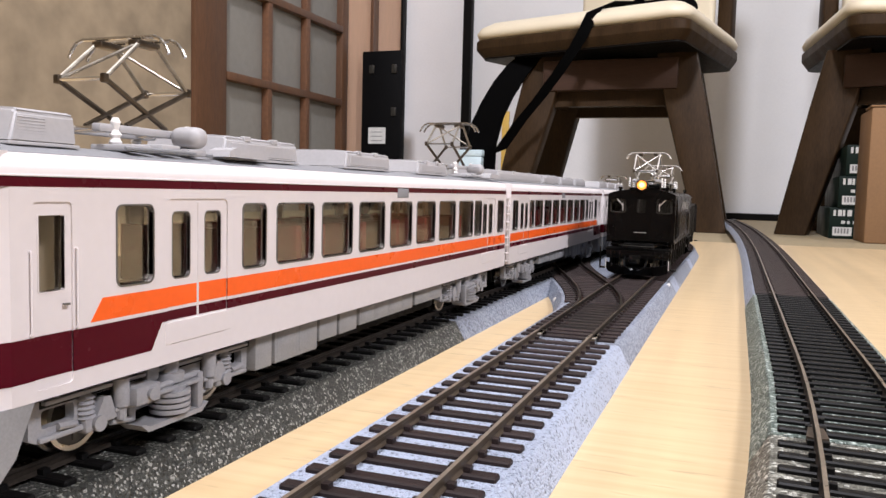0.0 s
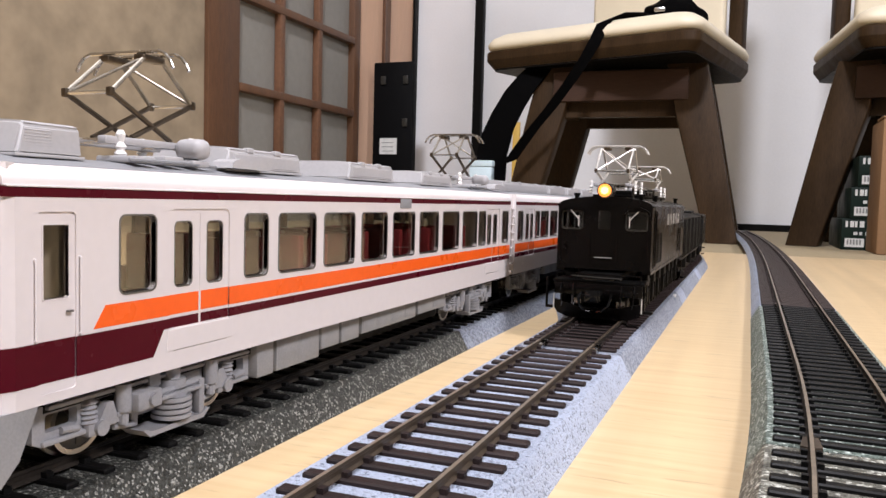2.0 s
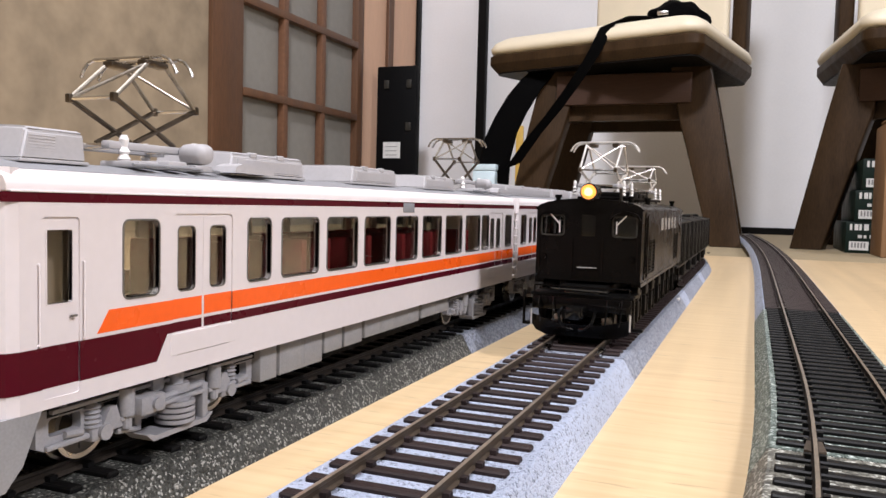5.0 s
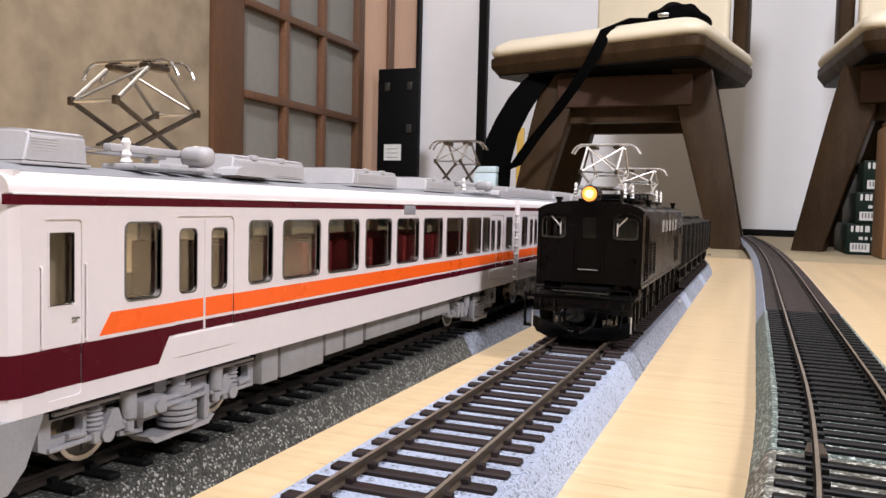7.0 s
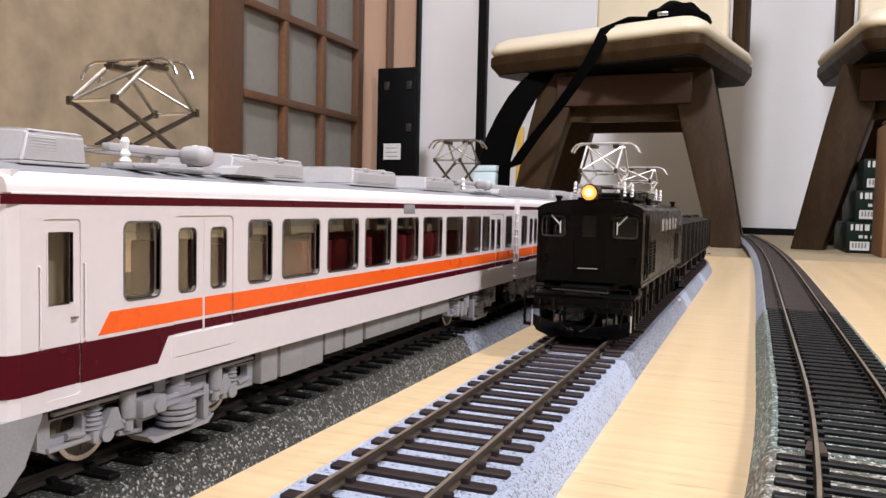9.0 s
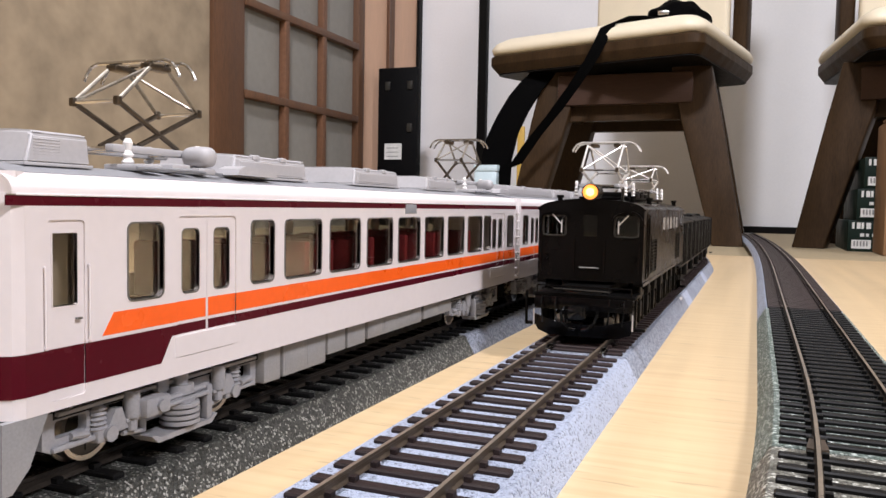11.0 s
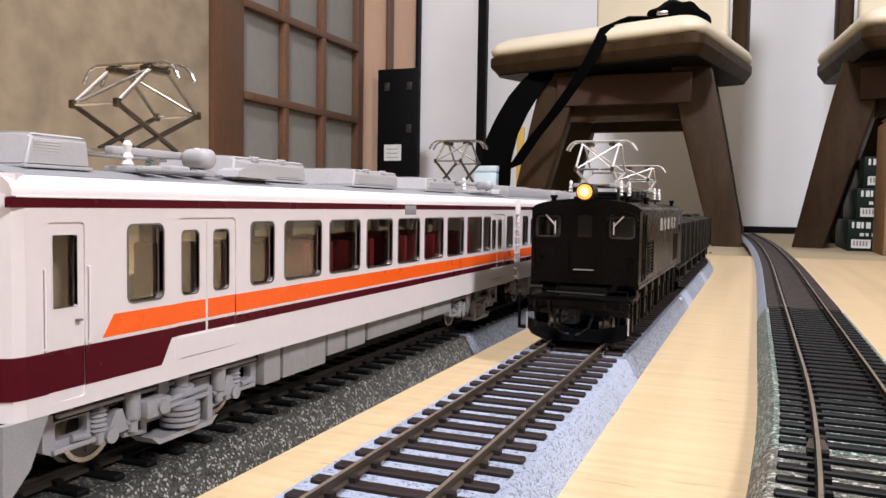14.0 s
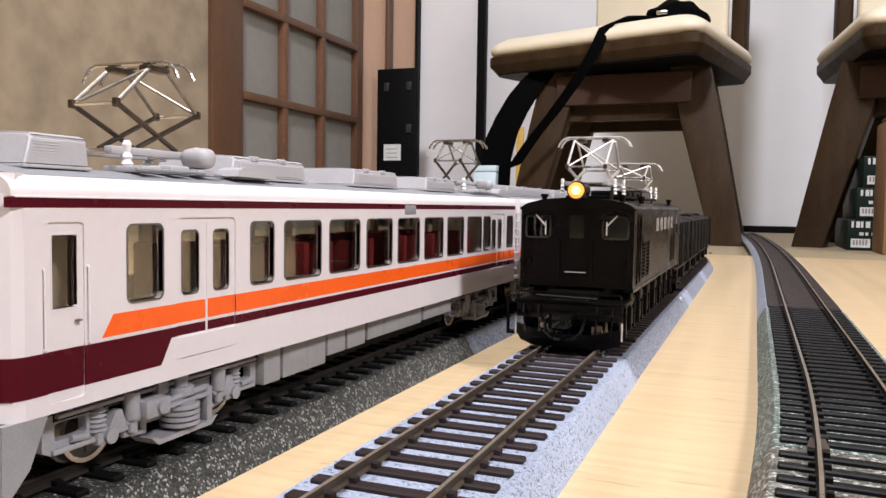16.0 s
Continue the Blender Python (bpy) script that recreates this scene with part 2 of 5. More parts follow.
def pine():
    m = bpy.data.materials.new("pine_board")
    m.use_nodes = True
    nt = m.node_tree
    bs = nt.nodes["Principled BSDF"]
    tc = nt.nodes.new("ShaderNodeTexCoord")

    def noise_tex(scale, stretch, detail=4):
        mp = nt.nodes.new("ShaderNodeMapping")
        mp.inputs["Scale"].default_value = stretch
        nt.links.new(tc.outputs["Object"], mp.inputs["Vector"])
        n = nt.nodes.new("ShaderNodeTexNoise")
        n.inputs["Scale"].default_value, n.inputs["Detail"].default_value = scale, detail
        nt.links.new(mp.outputs[0], n.inputs["Vector"])
        return n.outputs[0]

    grain = noise_tex(60, (0.25, 5, 1), 6)
    # Long bands along y put the board's reflections into its colour.
    band = noise_tex(14, (4, 0.15, 1), 3)
    fleck = noise_tex(55, (1.0, 9, 1), 2)
    r1 = nt.nodes.new("ShaderNodeValToRGB")
    r1.color_ramp.elements[0].position, r1.color_ramp.elements[0].color = 0.25, (0.555, 0.395, 0.215, 1)
    r1.color_ramp.elements[1].position, r1.color_ramp.elements[1].color = 0.65, (0.625, 0.475, 0.280, 1)
    nt.links.new(grain, r1.inputs[0])
    r2 = nt.nodes.new("ShaderNodeMapRange")
    r2.inputs["From Min"].default_value, r2.inputs["From Max"].default_value = 0.3, 0.7
    r2.inputs["To Min"].default_value, r2.inputs["To Max"].default_value = 0.87, 1.11
    nt.links.new(band, r2.inputs["Value"])
    r3 = nt.nodes.new("ShaderNodeMapRange")
    r3.inputs["From Min"].default_value, r3.inputs["From Max"].default_value = 0.28, 0.36
    r3.inputs["To Min"].default_value, r3.inputs["To Max"].default_value = 0.74, 1.0
    nt.links.new(fleck, r3.inputs["Value"])
    mu = nt.nodes.new("ShaderNodeMath")
    mu.operation = "MULTIPLY"
    nt.links.new(r2.outputs[0], mu.inputs[0])
    nt.links.new(r3.outputs[0], mu.inputs[1])
    mx = nt.nodes.new("ShaderNodeVectorMath")
    mx.operation = "SCALE"
    nt.links.new(r1.outputs[0], mx.inputs[0])
    nt.links.new(mu.outputs[0], mx.inputs["Scale"])
    nt.links.new(mx.outputs[0], bs.inputs["Base Color"])
    bs.inputs["Roughness"].default_value = 0.42
    bp = nt.nodes.new("ShaderNodeBump")
    bp.inputs["Strength"].default_value, bp.inputs["Distance"].default_value = 0.15, 0.0003
    nt.links.new(grain, bp.inputs["Height"])
    nt.links.new(bp.outputs[0], bs.inputs["Normal"])
    return m


M["pine"] = pine()

# ---- mesh helpers ----
def box(bm, x0, x1, y0, y1, z0, z1, bev=0.0, seg=2, m=None):
    """A box in bm, with bevelled edges, set by the pose m."""
    t = Matrix.Translation(((x0 + x1) / 2, (y0 + y1) / 2, (z0 + z1) / 2)) @ Matrix.Diagonal((abs(x1 - x0), abs(y1 - y0), abs(z1 - z0), 1))
    made = bmesh.ops.create_cube(bm, size=1, matrix=t)["verts"]
    if bev:
        edges = list({e for v in made for e in v.link_edges})
        made = list({v for f in bmesh.ops.bevel(bm, geom=edges, offset=bev, segments=seg, profile=0.5, affect="EDGES")["faces"] for v in f.verts} | {v for v in made if v.is_valid})
    if m is not None:
        bmesh.ops.transform(bm, matrix=m, verts=[v for v in made if v.is_valid])
    return bm


def rod(bm, a, b, r, seg=8, r2=None):
    """A round bar from a to b."""
    a, b = Vector(a), Vector(b)
    d = b - a
    m = Matrix.Translation((a + b) / 2) @ d.to_track_quat("Z", "Y").to_matrix().to_4x4()
    bmesh.ops.create_cone(bm, cap_ends=True, segments=seg, radius1=r, radius2=r if r2 is None else r2, depth=d.length, matrix=m)
    return bm


def chain(bm, pts, r, seg=6):
    for a, b in zip(pts, pts[1:]):
        rod(bm, a, b, r, seg)
    return bm


def prism(bm, pts, axis, lo, hi):
    """A polygon of (u, v) swept along an axis ('x': u=y, v=z; 'y': u=x, v=z; 'z': u=x, v=y)."""
    def at(u, v, w):
        return {"x": (w, u, v), "y": (u, w, v), "z": (u, v, w)}[axis]
    n = len(pts)
    a = [bm.verts.new(at(u, v, lo)) for u, v in pts]
    b = [bm.verts.new(at(u, v, hi)) for u, v in pts]
    for i in range(n):
        bm.faces.new((a[i], a[(i + 1) % n], b[(i + 1) % n], b[i]))
    bm.faces.new(a[::-1])
    bm.faces.new(b)
    bmesh.ops.recalc_face_normals(bm, faces=bm.faces)
    return bm


def rounded(u0, u1, v0, v1, r, n=4):
    """A rectangle with rounded corners as a list of points."""
    out = []
    for cu, cv, s in ((u1 - r, v1 - r, 0), (u0 + r, v1 - r, 90), (u0 + r, v0 + r, 180), (u1 - r, v0 + r, 270)):
        for i in range(n + 1):
            a = radians(s + 90 * i / n)
            out.append((cu + r * math.cos(a), cv + r * math.sin(a)))
    return out


def pierced(bm, outer, holes, axis, lo, hi):
    """A flat plate with holes, of real thickness, in the plane across an axis."""
    def at(u, v, w):
        return {"x": (w, u, v), "y": (u, w, v)}[axis]
    t = bmesh.new()
    loops = [[t.verts.new(at(u, v, hi)) for u, v in pts] for pts in [outer] + holes]
    edges = [t.edges.new((lp[i], lp[(i + 1) % len(lp)])) for lp in loops for i in range(len(lp))]
    bmesh.ops.triangle_fill(t, use_beauty=True, use_dissolve=False, edges=edges)
    g = bmesh.ops.extrude_face_region(t, geom=list(t.faces))
    off = {"x": (lo - hi, 0, 0), "y": (0, lo - hi, 0)}[axis]
    bmesh.ops.translate(t, vec=off, verts=[v for v in g["geom"] if isinstance(v, bmesh.types.BMVert)])
    bmesh.ops.recalc_face_normals(t, faces=t.faces)
    me = bpy.data.meshes.new("plate")
    t.to_mesh(me)
    t.free()
    bm.from_mesh(me)
    bpy.data.meshes.remove(me)
    return bm


def lathe(profile, seg=12):
    """A turned piece about the z axis from (radius, height) pairs."""
    bm = bmesh.new()
    rows = [[bm.verts.new((r * math.cos(2 * math.pi * i / seg), r * math.sin(2 * math.pi * i / seg), z)) for i in range(seg)] for r, z in profile]
    for a, b in zip(rows, rows[1:]):
        for i in range(seg):
            bm.faces.new((a[i], a[(i + 1) % seg], b[(i + 1) % seg], b[i]))
    bm.faces.new(rows[0][::-1])
    bm.faces.new(rows[-1])
    return bm


def ring(bm, u0, u1, v0, v1, r, w, axis, lo, hi):
    return pierced(bm, rounded(u0 - w, u1 + w, v0 - w, v1 + w, r + w), [rounded(u0, u1, v0, v1, r)], axis, lo, hi)


def link(name, bm, material, smooth=35):
    me = bpy.data.meshes.new(name)
    bm.to_mesh(me)
    bm.free()
    me.materials.append(material)
    if smooth:
        me.polygons.foreach_set("use_smooth", [True] * len(me.polygons))
        me.set_sharp_from_angle(angle=radians(smooth))
    return new(name, me)


def part(name, bm, material, parent, label="", smooth=35):
    ob = link(name, bm, material, smooth)
    ob.parent = parent
    if label:
        ob["label"] = label
    return ob


def thing(name, label, category, at, group=""):
    ob = new(name)
    ob.empty_display_size = 0.02
    ob.matrix_basis = at
    return tagged(ob, label, category, group)


B = bmesh.new

# ---- room ----
FLOOR = -0.009
WX, WY, EX, SY, TOP = -1.06, 2.412, 2.2, -1.4, 2.4


def setting(name, bm, material, label, category):
    return tagged(link(name, bm, material, 0), label, category, kind="structure")


setting("floor", box(B(), WX - 0.1, EX + 0.1, SY - 0.1, WY + 0.1, FLOOR - 0.05, FLOOR), M["tatami"], "straw-coloured woven floor matting", "floor")
# Unseen closing ceiling, south and east walls, toned down to cut bounced light.
setting("ceiling", box(B(), WX - 0.1, EX + 0.1, SY - 0.1, WY + 0.1, TOP, TOP + 0.05), M["ceil"], "plain closing ceiling, out of view", "ceiling")
setting("wall_south", box(B(), WX, EX, SY - 0.1, SY, FLOOR, TOP), M["ceil"], "plain tan closing wall, out of view", "wall")
setting("wall_east", box(B(), EX, EX + 0.1, SY - 0.1, WY + 0.1, FLOOR, TOP), M["ceil"], "plain tan closing wall, out of view", "wall")
setting("wall_north", box(B(), WX, EX, WY, WY + 0.1, FLOOR, TOP), M["fuse"], "white papered sliding-panel wall", "wall")
setting("wall_west", box(B(), WX - 0.1, WX, SY, 1.338, FLOOR, TOP), M["sand"], "rough beige sand-plaster wall with stains", "wall")
setting("wall_west_board", box(B(), WX - 0.1, WX, 2.004, WY, FLOOR, TOP), M["panel"], "warm tan board wall panel", "wall")
setting("wall_west_header", box(B(), WX - 0.1, WX, 1.338, 2.004, 1.82, TOP), M["sand"], "beige plaster above the door", "wall")
for y in (2.165,):
    setting("trim", box(B(), WX, WX + 0.012, y, y + 0.034, FLOOR, TOP, 0.002), M["frame"], "dark brown wooden cover strip", "trim")
setting("trim", box(B(), WX, WX + 0.012, WY - 0.025, WY, FLOOR, TOP, 0.003), M["post"], "black lacquered corner post", "trim")
for x in (-0.845, 0.62):
    setting("trim", box(B(), x, x + 0.03, WY - 0.022, WY, FLOOR, TOP, 0.003), M["post"], "black lacquered sliding panel edge", "trim")
setting("trim", box(B(), WX + 0.03, EX, WY - 0.03, WY - 0.0225, FLOOR, FLOOR + 0.019, 0.002), M["post"], "black lacquered threshold rail", "trim")

# lattice door in the west wall
door = tagged(new("door_1"), "brown wooden lattice door with frosted glass panes", "door", kind="structure")
door.matrix_basis = pose(WX + 0.018, 0, FLOOR)
part("frame", box(B(), -0.10, -0.008, 1.340, 1.446, 0, 1.83, 0.004), M["frame"], door, "broad brown wooden door post")
part("frame", box(B(), -0.10, -0.006, 1.968, 2.004, 0, 1.83, 0.004), M["frame"], door)
zs = [0.0, 0.298, 0.498, 0.69, 0.89, 1.09, 1.29, 1.49, 1.83]
for y in (1.600, 1.774):
    part("muntin", box(B(), -0.024, -0.006, y, y + 0.020, 0, 1.83, 0.002), M["lattice"], door)
for z in zs[1:-1]:
    part("rail", box(B(), -0.026, -0.004, 1.446, 1.968, z - 0.009, z + 0.009, 0.002), M["frame"], door)
for y0, y1 in ((1.446, 1.600), (1.620, 1.774), (1.794, 1.968)):
    for z0, z1 in zip(zs, zs[1:]):
        part("pane", box(B(), -0.030, -0.0255, y0 - 0.006, y1 + 0.006, z0, z1), M["frost"], door)

# wooden board that carries the tracks
board = link("board", box(B(), -0.75, 0.85, -0.45, 0.985, FLOOR, 0.0, 0.001), M["pine"])
tagged(board, "pale pine board lying on the floor matting", "board")

# ---- track ----
RAIL = 0.0095
XL, XM, XR = -0.1122, -0.05255, 0.0228


def bend(x, y0, r):
    """A straight track that turns left with radius r past y0: point and heading at distance s from y = 0."""
    def at(s):
        if s <= y0:
            return Vector((x, s, 0)), 0.0
        a = (s - y0) / r
        return Vector((x - r + r * math.cos(a), y0 + r * math.sin(a), 0)), a
    return at


def gentle(s):
    """The outer track: nearly straight, easing left at both ends."""
    k = max(0.0, 0.24 - s)
    far = max(0.0, s - 0.60)
    x = XR - 0.28 * k * k - 0.030 * far * far
    return Vector((x, s, 0)), 0.06 * far - 0.56 * k


def crossing(s):
    """The crossover from the middle track to the inner one."""
    u = min(1, max(0, (s - 0.295) / 0.27))
    x = XM + (XL - XM) * (u * u * (3 - 2 * u))
    return Vector((x, s, 0)), math.atan((XM - XL) * 6 * u * (1 - u) / 0.27)


def sweep(bm, way, s0, s1, step, profile, off=0.0, z=0.0):
    """Sweeps a closed (u, v) profile along a way."""
    n = max(2, int(round((s1 - s0) / step)) + 1)
    rows = []
    for i in range(n):
        p, a = way(s0 + (s1 - s0) * i / (n - 1))
        c, si = math.cos(a), math.sin(a)
        rows.append([bm.verts.new((p.x + c * (u + off), p.y + si * (u + off), v + z)) for u, v in profile])
    k = len(profile)
    for r0, r1 in zip(rows, rows[1:]):
        for i in range(k):
            bm.faces.new((r0[i], r0[(i + 1) % k], r1[(i + 1) % k], r1[i]))
    bm.faces.new(rows[0][::-1])
    bm.faces.new(rows[-1])
    bmesh.ops.recalc_face_normals(bm, faces=bm.faces)
    return bm


def bed_profile(base, top, h):
    return [(-base, 0), (base, 0), (base - 0.0004, 0.0008), (top, h - 0.0004), (top - 0.0005, h), (-top + 0.0005, h), (-top, h - 0.0004), (-base + 0.0004, 0.0008)]


HEAD = [(-0.00036, -0.0001), (0.00036, -0.0001), (0.00036, 0.00003), (-0.00036, 0.00003)]
RAILS = [(-0.0008, 0), (0.0008, 0), (0.0007, 0.0003), (0.00026, 0.0006), (0.00026, 0.0014), (0.00044, 0.0016), (0.0004, 0.0021), (-0.0004, 0.0021), (-0.00044, 0.0016), (-0.00026, 0.0014), (-0.00026, 0.0006), (-0.0007, 0.0003)]


def sleeper_mesh(half, wide, tall, material):
    bm = B()
    box(bm, -half, half, -wide / 2, wide / 2, -0.0012, tall, 0.0003, 1)
    for side in (-1, 1):
        for o in (-0.0013, 0.0013):
            box(bm, side * 0.0086 + o - 0.0006, side * 0.0086 + o + 0.0006, -wide * 0.28, wide * 0.28, tall - 0.0001, tall + 0.0009, 0.0)
    me = bpy.data.meshes.new("sleeper")
    bm.to_mesh(me)
    bm.free()
    me.materials.append(material)
    return me


def lay(thing_ob, way, s0, s1, pitch, mesh, z, first=0.0):
    s = s0 + first
    while s < s1:
        p, a = way(s)
        ob = new("sleeper", mesh)
        ob.parent = thing_ob
        ob.matrix_basis = Matrix.Translation((p.x, p.y, z)) @ Matrix.Rotation(a, 4, "Z")
        s += pitch


def rails(thing_ob, way, s0, s1, step=0.02, material="rail", side="raildark"):
    for o in (-0.0086, 0.0086):
        bar = part("rail", sweep(B(), way, s0, s1, step, RAILS, o, RAIL - 0.0021), M[side], thing_ob, "dark brown metal rail", 40)
        part("rail_head", sweep(B(), way, s0, s1, step, HEAD, o, RAIL), M[material], bar, "worn brown rail head")


BEDH = 0.0066
SLEEPER = sleeper_mesh(0.015, 0.0028, 0.0009, M["sleeper"])
SLEEPER2 = sleeper_mesh(0.0155, 0.0025, 0.0009, M["sleeper2"])
SLEEPER3 = sleeper_mesh(0.0160, 0.0056, 0.0009, M["sleeper"])
inner, middle = bend(XL, 0.70, 0.73), bend(XM, 0.70, 0.79)

t1 = thing("model_track", "model railway track on dark grey ballast bed beneath the white train", "track", pose(0, 0, 0), "model tracks")
part("roadbed", sweep(B(), inner, -0.10, 0.262, 0.1, bed_profile(0.0205, 0.0172, BEDH)), M["bal_d"], t1, "dark grey speckled ballast bed")
part("roadbed", sweep(B(), inner, 0.2625, 1.3, 0.03, bed_profile(0.0205, 0.0172, BEDH)), M["bal_m"], t1, "blue grey ballast bed")
rails(t1, inner, -0.10, 1.3, material="raildark")
lay(t1, inner, -0.10, 1.2, 0.0076, SLEEPER2, BEDH, 0.0018)

t2 = thing("model_track", "model railway track on pale blue-grey ballast bed", "track", pose(0, 0, 0), "model tracks")
part("roadbed", sweep(B(), middle, -0.10, 0.2445, 0.1, bed_profile(0.0205, 0.0172, BEDH)), M["bal_l"], t2, "pale blue-grey ballast bed")
# Beside the locomotive the bed's shade is coloured in: bal_m shaded, bal_l lit.
for s0, s1, tone in ((0.245, 0.445, "bal_m"), (0.4455, 0.475, "bal_l"), (0.4755, 0.595, "bal_m"), (0.5955, 0.625, "bal_l"), (0.6255, 1.3, "bal_m")):
    part("roadbed", sweep(B(), middle, s0, s1, 0.03, bed_profile(0.0203, 0.0170, BEDH)), M[tone], t2, "blue-grey ballast bed of the turnout")
rails(t2, middle, -0.10, 0.2445, 0.05, side="railside")
rails(t2, middle, 0.2450, 1.3, material="railside")
lay(t2, middle, -0.10, 0.245, 0.00785, SLEEPER, BEDH, 0.0005)
lay(t2, middle, 0.249, 1.2, 0.0066, SLEEPER, BEDH)
# crossover to the inner track
part("roadbed", sweep(B(), crossing, 0.30, 0.56, 0.012, bed_profile(0.0200, 0.0168, BEDH - 0.0002)), M["bal_m"], t2, "blue-grey ballast bed of the crossover")
part("roadbed", box(B(), XL + 0.010, XM - 0.010, 0.455, 0.70, 0.0, BEDH - 0.0008, 0.0004), M["bal_m"], t2, "grey ballast infill between the tracks")
rails(t2, crossing, 0.30, 0.56, 0.01, material="raildark")
lay(t2, crossing, 0.335, 0.55, 0.0066, SLEEPER, BEDH - 0.0001)
for s in (0.2445, 0.2475):
    for o in (-0.0086, 0.0086):
        part("rail_joiner", box(B(), XM + o - 0.0016, XM + o + 0.0016, s - 0.004, s + 0.004, RAIL - 0.0021, RAIL - 0.0008, 0.0003), M["steel"], t2, "bright metal rail joiner")
lever = part("turnout_lever", box(B(), XM + 0.0150, XM + 0.0182, 0.424, 0.436, 0.0030, 0.0056, 0.0004), M["bal_m"], t2, "small grey turnout lever")
part("lever_knob", box(B(), XM + 0.0160, XM + 0.0178, 0.427, 0.433, 0.0054, 0.0066, 0.0003), M["insul"], lever)
lever = part("turnout_lever", box(B(), -0.0830, -0.0775, 0.366, 0.378, 0.0, 0.0034, 0.0004), M["insul"], t2, "small pale turnout lever")
part("lever_slot", box(B(), -0.0822, -0.0783, 0.368, 0.376, 0.0033, 0.0040, 0.0002), M["blackmatt"], lever)
part("switch_plate", box(B(), XM - 0.0065, XM + 0.0065, 0.262, 0.330, BEDH, BEDH + 0.0008, 0.0002), M["blackmatt"], t2, "dark plastic turnout plate")

t3 = thing("model_track", "model railway track on greenish dark ballast, easing into a curve", "track", pose(0, 0, 0), "model tracks")
part("roadbed", sweep(B(), gentle, -0.10, 0.166, 0.02, bed_profile(0.0205, 0.0172, BEDH)), M["bal_b"], t3, "brownish grey ballast bed")
part("roadbed", sweep(B(), gentle, 0.1665, 0.405, 0.02, bed_profile(0.0205, 0.0172, BEDH)), M["bal_g"], t3, "greenish dark grey ballast bed")
part("roadbed", sweep(B(), gentle, 0.4055, 1.75, 0.03, bed_profile(0.0203, 0.0170, BEDH)), M["bal_l"], t3, "pale blue-grey ballast bed")
rails(t3, gentle, -0.10, 1.75)
lay(t3, gentle, -0.10, 0.166, 0.0076, SLEEPER2, BEDH, 0.0012)
lay(t3, gentle, 0.170, 0.405, 0.0066, SLEEPER2, BEDH)
lay(t3, gentle, 0.409, 1.7, 0.0062, SLEEPER3, BEDH)
for o in (-0.0086, 0.0086):
    for s in (0.1665, 0.405):
        p, a = gentle(s)
        for d in (-1, 1):
            plate = prism(B(), [(d * 0.0006, -0.0050), (d * 0.0020, -0.0042), (d * 0.0013, 0.0040), (d * 0.0006, 0.0050)], "z", RAIL - 0.0026, RAIL - 0.0012)
            bmesh.ops.transform(plate, matrix=Matrix.Translation((p.x + o * math.cos(a), p.y + o * math.sin(a), 0)) @ Matrix.Rotation(a, 4, "Z"), verts=plate.verts)
            part("rail_joiner", plate, M["railside"], t3, "flared brown rail joiner")


# ---- the white train ----
LEN, HALF = 0.2435, 0.018


def mm(*v):
    return [a / 1000 for a in v]


WINDOWS = [(22.8, 30.8), (56.1, 64.0)] + [(68.3 + 19.25 * i, 83.4 + 19.25 * i) for i in range(7)] + [(201.3, 209.3), (230.9, 238.9)]
DOORS = [(34.4, 51.2), (210.4, 227.4)]
CAB_DOOR = (7.2, 14.0)
SUNK = 0.0003
DOOR_WIN = [(36.0, 40.5), (44.8, 49.3), (212.4, 216.9), (220.0, 224.5)]


